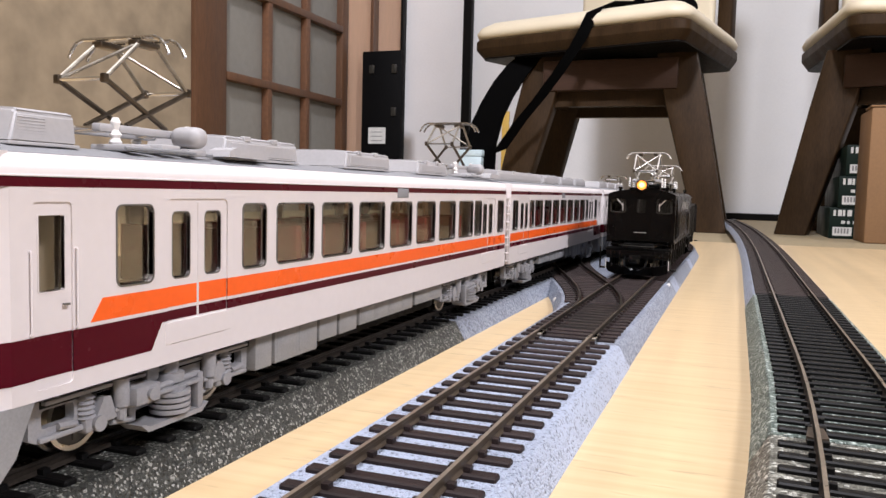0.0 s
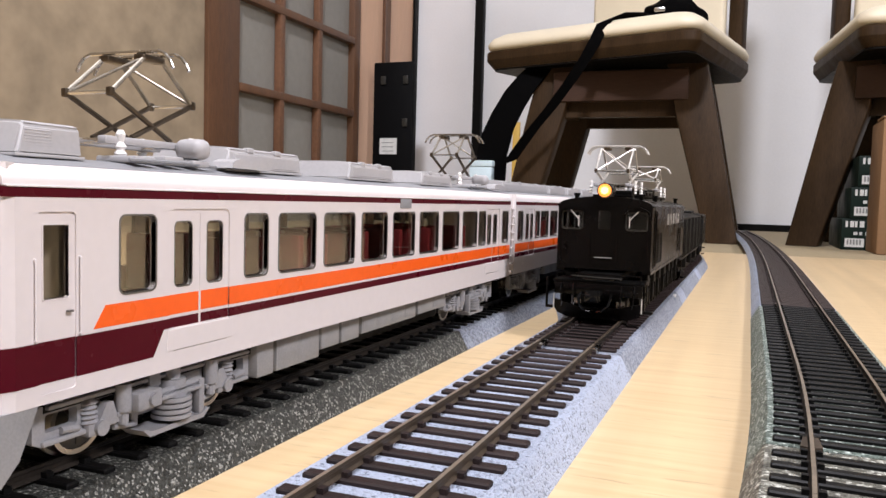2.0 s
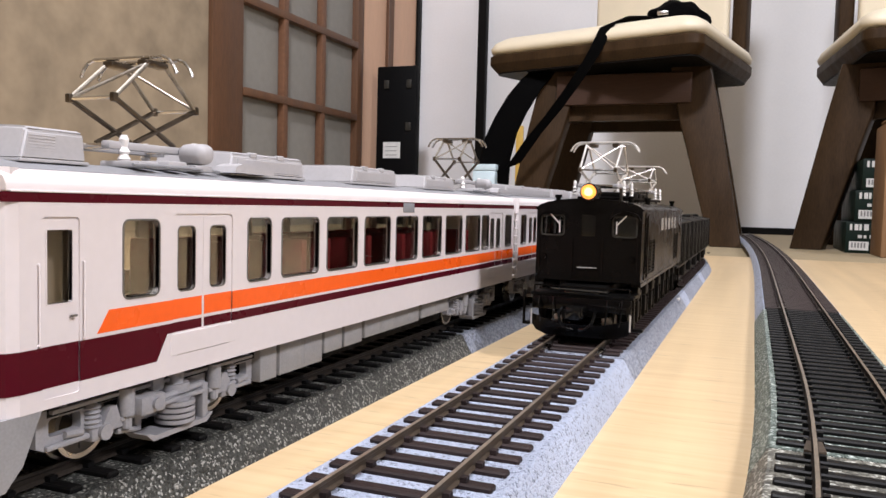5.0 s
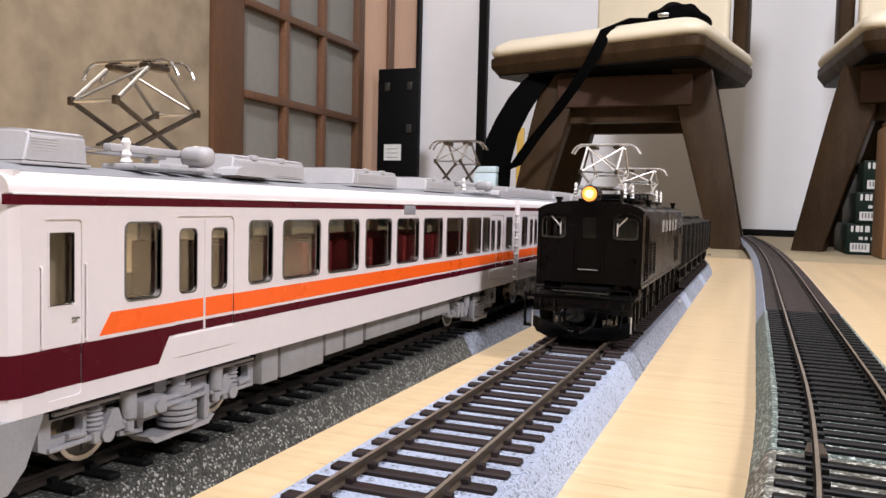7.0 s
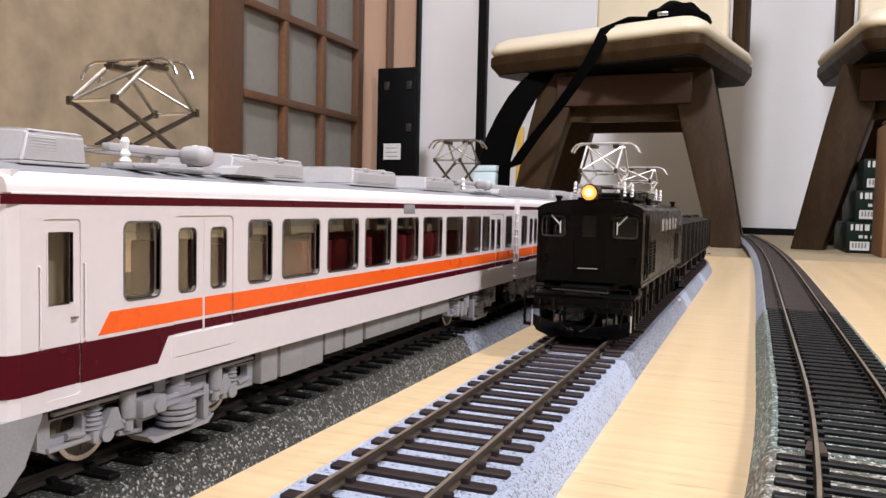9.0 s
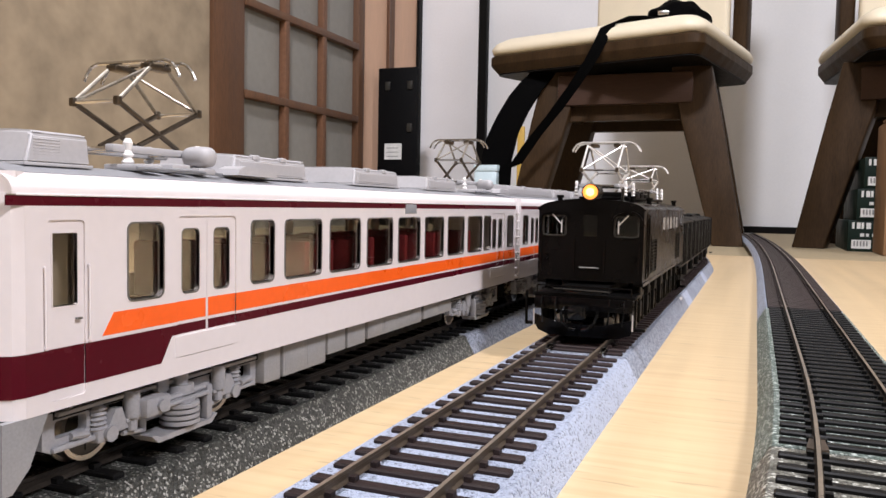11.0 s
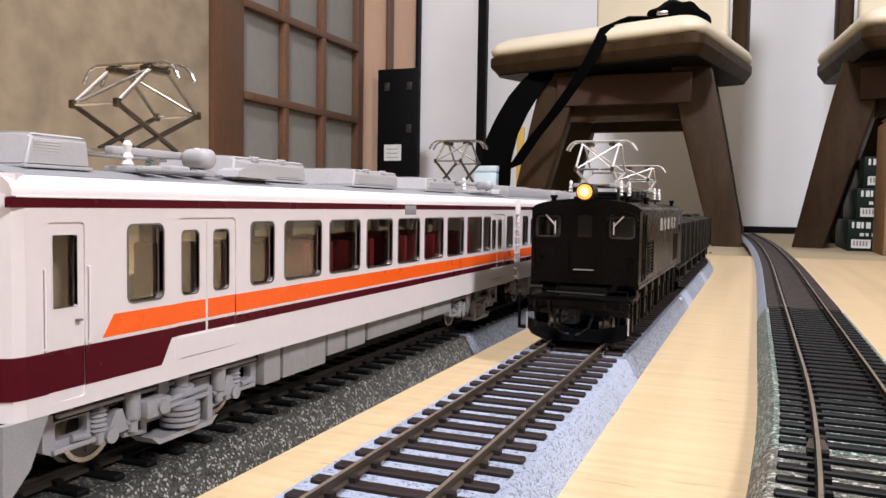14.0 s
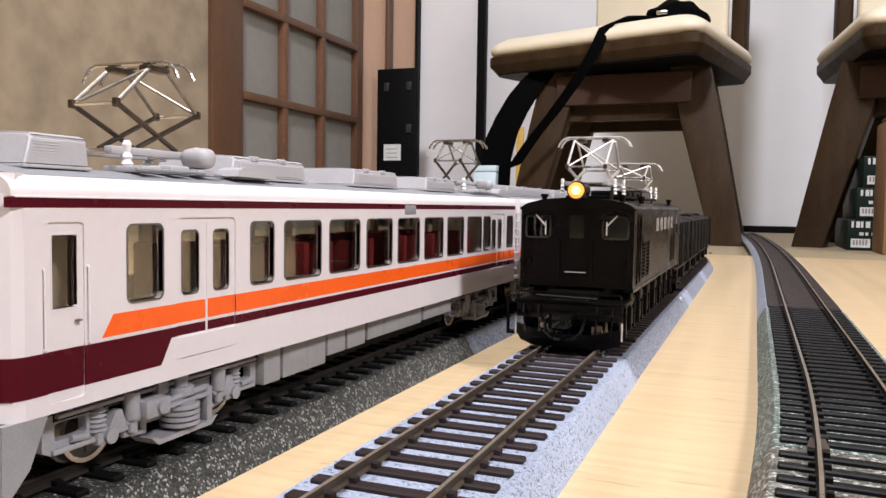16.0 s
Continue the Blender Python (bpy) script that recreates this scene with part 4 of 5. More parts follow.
    part("floor_pan", box(B(), -HALF + 0.0012, HALF - 0.0012, 0.004, LEN - 0.002, 0.0123, 0.0150), M["inside"], car, "beige interior floor")
    part("chassis", box(B(), -0.0135, 0.0135, 0.012, LEN - 0.012, 0.0095, 0.0122), M["chassis"], car, "black chassis plate")
    part("centre_sill", box(B(), -0.0105, 0.0105, 0.064, LEN - 0.064, 0.0030, 0.0096, 0.0004), M["chassis"], car, "black centre sill")
    part("ceiling_liner", box(B(), -HALF + 0.0012, HALF - 0.0012, 0.004, LEN - 0.002, 0.0432, 0.0440), M["inside"], car)
    for i in range(13):
        y = mm(60 + 11.2 * i)[0]
        for s in (-1, 1):
            part("bench_seat", box(box(B(), s * 0.0150, s * 0.0045, y - 0.0042, y + 0.0042, 0.0150, 0.0225, 0.0006), s * 0.0150, s * 0.0045, y - 0.0012, y + 0.0012, 0.0225, 0.0345, 0.0005), M["seat"], car, "maroon upholstered bench seat")
    for y in (16.5,):
        for s in (-1, 1):
            part("partition", box(B(), s * 0.0165, s * 0.0060, *mm(y, y + 0.8, 15, 43)), M["inside"], car)
    # roof gear
    for y0, y1, half, z0, z1, lv in units:
        ac_unit(car, *mm(y0, y1, half, z0, z1), lv)
    for y in pantos:
        p = pantograph("pantograph", pose(0, y, 0.0535))
        p.parent = car
        part("air_tank", box(B(), 0.0060, 0.0128, y + 0.0040, y + 0.0084, 0.0500, 0.0541, 0.0018, 4), M["ac"], car, "grey rounded air tank")
        part("tank_foot", rod(B(), (0.0090, y + 0.0062, 0.0485), (0.0090, y + 0.0062, 0.0505), 0.0014, 10), M["roofgrey"], car)
        part("vent_box", prism(B(), [(y + 0.0132, 0.0489), (y + 0.0272, 0.0487), (y + 0.0270, 0.0495), (y + 0.0240, 0.0504), (y + 0.0158, 0.0508), (y + 0.0138, 0.0502)], "x", 0.0082, 0.0135), M["ac"], car, "pale grey sloped vent box")
        for o, h in ((-0.0120, 0.0012), (-0.0045, 0.0016), (0.0030, 0.0012)):
            part("cable_box", box(B(), 0.0030, 0.0120, y + o, y + o + 0.0050, 0.0486, 0.0486 + h, 0.0003), M["ac"], car)
        part("cable", chain(B(), [(0.0125, y - 0.014, 0.0490), (0.0125, y + 0.0, 0.0491), (0.0110, y + 0.010, 0.0489), (0.0080, y + 0.016, 0.0492)], 0.0003), M["roofgrey"], car)
    bogie(car, 0.0385)
    bogie(car, LEN - 0.0385, 180)
    part("coupler", box(B(), -0.0022, 0.0022, LEN, LEN + 0.0050, 0.0085, 0.0115, 0.0004), M["chassis"], car, "black coupler")
    return car


UNITS = [(10.2, 22.9, 10.2, 48.6, 53.9, True), (60.2, 89.5, 10.2, 48.7, 53.5, False), (113.4, 142.4, 10.2, 48.7, 53.4, False), (164.0, 192.0, 10.2, 48.7, 53.0, False)]
UNITS2 = [(24.0, 62.0, 10.0, 48.6, 53.2, False), (66.0, 104.0, 10.0, 48.6, 53.2, False), (110.0, 150.0, 10.0, 48.6, 53.2, False), (155.0, 236.0, 10.0, 48.6, 53.0, False)]
CAR0, GAP = 0.0759, 0.0060
rail_car(pose(XL, CAR0, RAIL), [0.0446, 0.2206], UNITS, "white train cars")
rail_car(pose(XL, CAR0 + 2 * LEN + GAP, RAIL, 0, 0, 180), [], UNITS2, "white train cars")
mid3, turn3 = inner(CAR0 + 2 * LEN + 2 * GAP + LEN / 2 + 0.004)
front3 = mid3 - Matrix.Rotation(turn3, 3, "Z") @ Vector((0, LEN / 2, 0))
car3 = rail_car(pose(front3.x, front3.y, RAIL, 0, 0, math.degrees(turn3)), [], UNITS2[:3], "white train cars")
low = pantograph("pantograph", pose(0, 0.165, 0.0535), 0.0140, 0.0105, 0.0075, 0.0036, 0.0116, "metal pantograph, folded low")
low.parent = car3


# ---- the black locomotive and its wagons ----
def locomotive():
    lo = thing("model_locomotive", "black model electric locomotive with lit headlamp and raised pantographs", "model train", pose(XM, 0.267, RAIL))
    h, L = 0.018, 0.152
    z0, z1 = 0.0185, 0.0432
    k = M["black"]
    front_holes = [rounded(-0.0160, -0.0086, 0.0342, 0.0405, 0.0008), rounded(0.0086, 0.0160, 0.0342, 0.0405, 0.0008), rounded(-0.0024, 0.0024, 0.0340, 0.0412, 0.0006)]
    crown = [(h * math.cos(a) * 1.0, z1 + 0.0036 * math.sin(a)) for a in [radians(180 * i / 14) for i in range(15)]]
    outer = [(-h, z0), (h, z0)] + crown
    for y, s in ((0.0, 1), (L, -1)):
        bm = pierced(B(), outer, front_holes, "y", y, y + s * 0.0010)
        part("cab_front", bm, k, lo, "matt black cab front")
        for a, b in ((-0.0160, -0.0086), (0.0086, 0.0160)):
            part("window_frame", ring(B(), a, b, 0.0342, 0.0405, 0.0008, 0.0005, "y", *sorted((y - s * 0.0003, y + s * 0.0006))), M["loco_grey"], lo, "dark grey window frame")
            part("window_pane", box(B(), a, b, *sorted((y + s * 0.0004, y + s * 0.0007)), 0.0342, 0.0405), M["cabglass"], lo, "", 0)
            c = (a + b) / 2
            arch = [(c + 0.0052 * math.cos(radians(q)), 0.0398 + 0.0030 * math.sin(radians(q))) for q in range(0, 181, 15)]
            inner_arch = [(c + 0.0046 * math.cos(radians(q)), 0.0396 + 0.0026 * math.sin(radians(q))) for q in range(180, -1, -15)]
            part("visor", prism(B(), arch + inner_arch, "y", *sorted((y - s * 0.0016, y + s * 0.0002))), k, lo, "black arched window visor")
            sg = 1 if c > 0 else -1
            w = chain(B(), [(c - sg * 0.0026, y - s * 0.0007, 0.0350), (c - sg * 0.0026, y - s * 0.0007, 0.0392)], 0.00022)
            rod(w, (c - sg * 0.0026, y - s * 0.0008, 0.0378), (c + sg * 0.0006, y - s * 0.0008, 0.0412), 0.00022)
            part("wiper", w, M["brass"], lo, "bright metal wiper")
        part("window_pane", box(B(), -0.0024, 0.0024, *sorted((y + s * 0.0004, y + s * 0.0007)), 0.0340, 0.0412), M["cabglass"], lo, "", 0)
        part("end_door", pierced(B(), rounded(-0.0042, 0.0042, 0.0200, 0.0426, 0.0006), [rounded(-0.0036, 0.0036, 0.0206, 0.0420, 0.0005)], "y", *sorted((y - s * 0.0003, y + s * 0.0001))), k, lo)
        part("number_plate", box(B(), -0.0034, 0.0034, *sorted((y - s * 0.0005, y + s * 0.0001)), 0.0230, 0.0233), M["palepane"] if s > 0 else k, lo, "thin bright plate bar")
        for x in (-0.0052, 0.0052, -0.0168, 0.0168):
            part("handrail", chain(B(), [(x, y, 0.0330), (x, y - s * 0.0008, 0.0330), (x, y - s * 0.0008, 0.0215), (x, y, 0.0215)], 0.0002), k, lo)
        part("rain_strip", box(B(), -0.0060, 0.0060, *sorted((y - s * 0.0006, y)), 0.0430, 0.0433), k, lo)
        for x in (-0.0150, 0.0150):
            part("marker_lamp", rod(rod(B(), (x, y, 0.0265), (x, y - s * 0.0014, 0.0265), 0.0008, 14), (x, y, 0.0265), (x, y + s * 0.0004, 0.0265), 0.0011, 14), k, lo, "small black marker lamp")
    # sides
    grilles = [(0.019, 0.028, 0.0205, 0.0325), (0.030, 0.039, 0.0205, 0.0325), (0.112, 0.121, 0.0205, 0.0325), (0.123, 0.132, 0.0205, 0.0325)]
    lights = [(0.058 + 0.0135 * i, 0.0675 + 0.0135 * i, 0.0352, 0.0402) for i in range(5)]
    cabw = [(0.0095, 0.0135, 0.0330, 0.0405), (0.1385, 0.1425, 0.0330, 0.0405)]
    for s in (-1, 1):
        lo_x, hi_x = (h - 0.0010, h) if s > 0 else (-h, -h + 0.0010)
        holes = [rounded(a, b, c, d, 0.0004, 2) for a, b, c, d in lights + cabw + grilles]
        part("side_wall", pierced(B(), [(0.0010, z0), (L - 0.0010, z0), (L - 0.0010, z1), (0.0010, z1)], holes, "x", lo_x, hi_x), k, lo, "satin black side wall")
        xa, xb = (h - 0.0004, h - 0.0001) if s > 0 else (-h + 0.0001, -h + 0.0004)
        for a, b, c, d in lights + cabw:
            part("window_pane", box(B(), xa, xb, a, b, c, d), M["palepane"] if (a, b, c, d) in lights else M["cabglass"], lo, "pale window pane" if (a, b, c, d) in lights else "", 0)
        for a, b, c, d in grilles:
            g = part("grille", box(B(), *sorted((s * (h - 0.0014), s * (h - 0.0010))), a - 0.0004, b + 0.0004, c - 0.0004, d + 0.0004), M["blackmatt"], lo, "louvred black grille")
            for i in range(10):
                z = c + (d - c) * (i + 0.3) / 10
                part("slat", box(B(), *sorted((s * (h - 0.0012), s * (h - 0.0001))), a, b, z, z + 0.0004), M["blackmatt"], g)
        for y in (0.0072, 0.0160):
            part("handrail", rod(B(), (s * (h + 0.0006), y, 0.0215), (s * (h + 0.0006), y, 0.0345), 0.0002, 6), k, lo)
        part("cab_door", pierced(B(), rounded(0.0078, 0.0155, 0.0192, 0.0420, 0.0005), [rounded(0.0083, 0.0150, 0.0197, 0.0415, 0.0004)], "x", *sorted((s * (h - 0.0002), s * (h + 0.0003)))), k, lo)
        part("gutter", box(B(), *sorted((s * (h - 0.0004), s * (h + 0.0005))), 0.0, L, z1 - 0.0004, z1 + 0.0002), k, lo)
        part("sill_beam", box(B(), *sorted((s * (h - 0.0030), s * (h + 0.0002))), 0.0005, L - 0.0005, z0 - 0.0012, z0), k, lo)
    part("roof", prism(B(), crown + [(-h + 0.001, z1 - 0.0002), (h - 0.001, z1 - 0.0002)], "y", 0.0010, L - 0.0010), k, lo, "black curved roof", 40)
    part("interior", box(B(), -h + 0.004, h - 0.004, 0.018, L - 0.018, z0, z1 - 0.002), M["blackmatt"], lo)
    # headlamp
    lamp = part("headlamp", rod(B(), (0, -0.0010, 0.0490), (0, 0.0070, 0.0490), 0.0029, 24), k, lo, "black round headlamp housing")
    part("lamp_rim", ring(B(), -0.0001, 0.0001, 0.0489, 0.0491, 0.0001, 0.0029, "y", -0.0014, -0.0009), M["loco_grey"], lamp)
    part("lens", rod(B(), (0, -0.0019, 0.0490), (0, -0.0013, 0.0490), 0.0025, 24), M["lamp"], lamp, "glowing amber lamp lens")
    part("bulb", rod(B(), (0, -0.0022, 0.0490), (0, -0.0018, 0.0490), 0.0014, 20), M["bulb"], lamp, "bright lamp centre")
    part("lamp_bracket", box(B(), -0.0022, 0.0022, 0.0002, 0.0060, 0.0452, 0.0475, 0.0003), k, lamp)
    # roof gear
    part("roof_deck", box(B(), -0.0105, 0.0105, 0.030, L - 0.030, 0.0470, 0.0479, 0.0003), M["blackmatt"], lo, "black roof walkway")
    for y, up in ((0.0270, 0.0152), (L - 0.0290, 0.0115)):
        p = pantograph("pantograph", pose(0, y, 0.0525), 0.0142, 0.0126, up, 0.0046, 0.0123, "bright metal pantograph, raised", 1.04, 0.0088, "brass", "brass", "brass")
        p.parent = lo
    for x, y in ((-0.0125, 0.008), (0.0125, 0.010), (-0.0130, 0.060), (0.0135, 0.048), (0.0140, 0.140)):
        part("roof_vent", rod(rod(B(), (x, y, 0.0440), (x, y, 0.0478), 0.0009, 10), (x, y, 0.0470), (x, y, 0.0480), 0.0013, 10), M["blackmatt"], lo, "small black roof vent")
    for y in (0.052, 0.066, 0.080, 0.094):
        part("roof_box", box(B(), -0.0060, 0.0060, y, y + 0.0105, 0.0478, 0.0502, 0.0006), M["blackmatt"], lo, "black roof equipment box")
    part("bus_bar", chain(B(), [(0.0085, 0.010, 0.0505), (0.0085, 0.050, 0.0512), (0.0085, 0.100, 0.0512), (0.0085, L - 0.012, 0.0505)], 0.0003), M["steel"], lo)
    for y in (0.014, 0.040, 0.085, 0.120):
        part("bus_insulator", rod(B(), (0.0085, y, 0.0462), (0.0085, y, 0.0510), 0.0005, 8), M["loco_grey"], lo)
    # frames, deck and pilot
    g = M["blackmatt"]
    part("main_frame", box(B(), -0.0080, 0.0080, -0.006, L + 0.006, 0.0070, z0 - 0.0010, 0.0004), g, lo, "black underframe")
    for s, y in ((1, 0.0), (-1, L)):
        part("deck", box(B(), -0.0172, 0.0172, *sorted((y - s * 0.0085, y + s * 0.006)), 0.0136, 0.0148, 0.0004), g, lo, "black front deck plate")
        part("buffer_beam", box(B(), -0.0165, 0.0165, *sorted((y - s * 0.0088, y - s * 0.0074)), 0.0092, 0.0137, 0.0004), k, lo, "black buffer beam")
        part("deck_rail", chain(B(), [(-0.0158, y - s * 0.0084, 0.0146), (-0.0158, y - s * 0.0084, 0.0172), (0.0158, y - s * 0.0084, 0.0172), (0.0158, y - s * 0.0084, 0.0146)], 0.00025), k, lo)
        part("beam_rail", chain(B(), [(-0.0100, y - s * 0.0092, 0.0164), (0.0090, y - s * 0.0092, 0.0160)], 0.00022), M["loco_grey"], lo)
        plough = [(-0.0170, 0.0070), (-0.0171, 0.0040), (-0.0155, 0.0018), (-0.0115, 0.0006), (0.0115, 0.0006), (0.0155, 0.0018), (0.0171, 0.0040), (0.0170, 0.0070), (0.0140, 0.0064), (0.0070, 0.0048), (-0.0070, 0.0048), (-0.0140, 0.0064)]
        bm = prism(B(), plough, "y", *sorted((y - s * 0.0108, y - s * 0.0096)))
        for v in bm.verts:
            v.co.y += s * 0.0045 * (abs(v.co.x) / 0.0172) ** 2
        part("pilot", bm, k, lo, "black curved pilot plate")
        part("coupler", box(box(B(), -0.0022, 0.0022, *sorted((y - s * 0.0150, y - s * 0.0080)), 0.0074, 0.0112, 0.0006), -0.0036, 0.0016, *sorted((y - s * 0.0160, y - s * 0.0125)), 0.0070, 0.0116, 0.0008), M["gloss"], lo, "black knuckle coupler")
        hose = [(0.0052, y - s * 0.0094, 0.0100), (0.0056, y - s * 0.0125, 0.0088), (0.0048, y - s * 0.0140, 0.0058), (0.0026, y - s * 0.0142, 0.0040), (0.0008, y - s * 0.0132, 0.0036)]
        part("brake_hose", chain(B(), hose, 0.00055, 8), M["gloss"], lo, "black curved brake hose")
        part("brake_hose", chain(B(), [(-0.0060, q[1], q[2]) if i == 0 else (-q[0] - 0.0008, q[1], q[2]) for i, q in enumerate(hose)], 0.00055, 8), M["gloss"], lo)
        for x in (-0.0185, 0.0185):
            part("step_ladder", box(box(B(), x - 0.0018, x + 0.0018, *sorted((y - s * 0.0070, y - s * 0.0040)), 0.0032, 0.0042, 0.0002), x - 0.0020, x - 0.0012, *sorted((y - s * 0.0062, y - s * 0.0050)), 0.0032, 0.0150, 0.0002), k, lo, "black foot step")
        for x in (-0.0120, 0.0120):
            part("beam_bolt", rod(B(), (x, y - s * 0.0088, 0.0124), (x, y - s * 0.0096, 0.0124), 0.0010, 12), k, lo)
        for x in (-0.0138, -0.0090, 0.0090, 0.0138):
            part("air_pipe", chain(B(), [(x, y - s * 0.0092, 0.0136), (x, y - s * 0.0100, 0.0110), (x * 0.97, y - s * 0.0100, 0.0066), (x * 0.95, y - s * 0.0110, 0.0050)], 0.0003), M["gloss"], lo, "thin glossy air pipe")
        part("coupler_lever", chain(B(), [(0.0155, y - s * 0.0100, 0.0085), (0.0150, y - s * 0.0104, 0.0112), (0.0030, y - s * 0.0112, 0.0116)], 0.00025), k, lo, "black uncoupling lever")
        part("deck_plate", box(B(), -0.0060, 0.0060, *sorted((y - s * 0.0080, y - s * 0.0008)), 0.0147, 0.0158, 0.0003), M["gloss"], lo)
        for x in (-0.0165, 0.0165):
            part("grab_iron", chain(B(), [(x, y - s * 0.0092, 0.0036), (x, y - s * 0.0092, 0.0090)], 0.00028), M["brass"], lo, "bright grab iron")
        part("link_box", box(B(), -0.0060, 0.0010, *sorted((y - s * 0.0104, y - s * 0.0088)), 0.0062, 0.0096, 0.0005), g, lo)
    ys = [0.000, 0.024, 0.044, 0.064, 0.088, 0.108, 0.128, 0.152]
    for i, y in enumerate(ys):
        r = 0.0054 if i in (0, 7) else 0.0072
        for s in (-1, 1):
            SPINNING.append((wheel(lo, s, y, r, "worn steel wheel"), r))
        part("axle", rod(B(), (-0.0070, y, r), (0.0070, y, r), 0.0012), g, lo)
        for s in (-1, 1):
            x = s * 0.0125
            part("axle_box", box(B(), x - 0.0012, x + s * 0.0022, y - 0.0030, y + 0.0030, 0.0040, 0.0100, 0.0005), g, lo, "black axle box")
            part("leaf_spring", prism(B(), [(y - 0.0078, 0.0128), (y - 0.0040, 0.0112), (y + 0.0040, 0.0112), (y + 0.0078, 0.0128), (y + 0.0078, 0.0138), (y + 0.0040, 0.0128), (y - 0.0040, 0.0128), (y - 0.0078, 0.0138)], "x", *sorted((x, x + s * 0.0022))), M["loco_grey"], lo, "grey leaf spring")
            for o in (-0.0040, 0.0040):
                part("horn_guide", box(B(), *sorted((x, x + s * 0.0026)), y + o - 0.0007, y + o + 0.0007, 0.0028, 0.0120, 0.0002), g, lo)
    for s in (-1, 1):
        x = s * 0.0120
        part("side_frame", box(B(), x - 0.0008, x + 0.0008, -0.004, L + 0.004, 0.0078, 0.0148, 0.0003), g, lo, "black bar frame")
        for y in (0.012, 0.034, 0.054, 0.076, 0.098, 0.118, 0.140):
            part("sand_box", box(B(), *sorted((s * 0.0125, s * 0.0162)), y - 0.0030, y + 0.0030, 0.0118, 0.0172, 0.0005), g, lo)
    return lo


def wagon(at):
    w = thing("model_wagon", "black model goods wagon with ribbed sides and flat roof", "model train", at, "goods wagons")
    L, h = 0.092, 0.0150
    k = M["wagon"]
    part("body", box(B(), -h, h, 0, L, 0.0130, 0.0365, 0.0004), k, w, "matt black wagon body")
    part("roof", prism(B(), [(-h - 0.0006, 0.0362), (h + 0.0006, 0.0362), (h + 0.0006, 0.0368), (h * 0.6, 0.0382), (0, 0.0387), (-h * 0.6, 0.0382), (-h - 0.0006, 0.0368)], "y", -0.001, L + 0.001), k, w, "dark grey curved roof")
    part("roof_hatch", box(B(), -0.006, 0.006, 0.006, 0.034, 0.0380, 0.0402, 0.0006), k, w)
    for s in (-1, 1):
        for i in range(9):
            y = 0.002 + (L - 0.004) * i / 8
            part("rib", box(B(), *sorted((s * h, s * (h + 0.0009))), y - 0.0007, y + 0.0007, 0.0130, 0.0362, 0.0002), M["loco_grey"] if i in (1, 4, 7) else k, w)
        part("solebar", box(B(), *sorted((s * 0.0118, s * 0.0140)), -0.001, L + 0.001, 0.0105, 0.0131, 0.0003), k, w)
        part("step", box(B(), *sorted((s * 0.0150, s * 0.0175)), 0.006, 0.012, 0.0050, 0.0058, 0.0002), k, w)
    for y in (0.020, L - 0.020):
        for s in (-1, 1):
            wheel(w, s, y, 0.0054)
            part("axle_box", box(B(), *sorted((s * 0.0108, s * 0.0140)), y - 0.0028, y + 0.0028, 0.0034, 0.0106, 0.0005), k, w)
        part("axle", rod(B(), (-0.0070, y, 0.0054), (0.0070, y, 0.0054), 0.0010), k, w)
    for y0, y1 in ((-0.005, 0.0), (L, L + 0.005)):
        part("coupler", box(B(), -0.0020, 0.0020, y0, y1, 0.0080, 0.0115, 0.0004), k, w)
    return w


LOCO = locomotive()
WAGONS = [wagon(pose(XM, 0.60, RAIL))]
for i in range(1, 4):
    WAGONS.append(copy_thing(WAGONS[0], pose(XM, 0.60 + 0.1 * i, RAIL)))

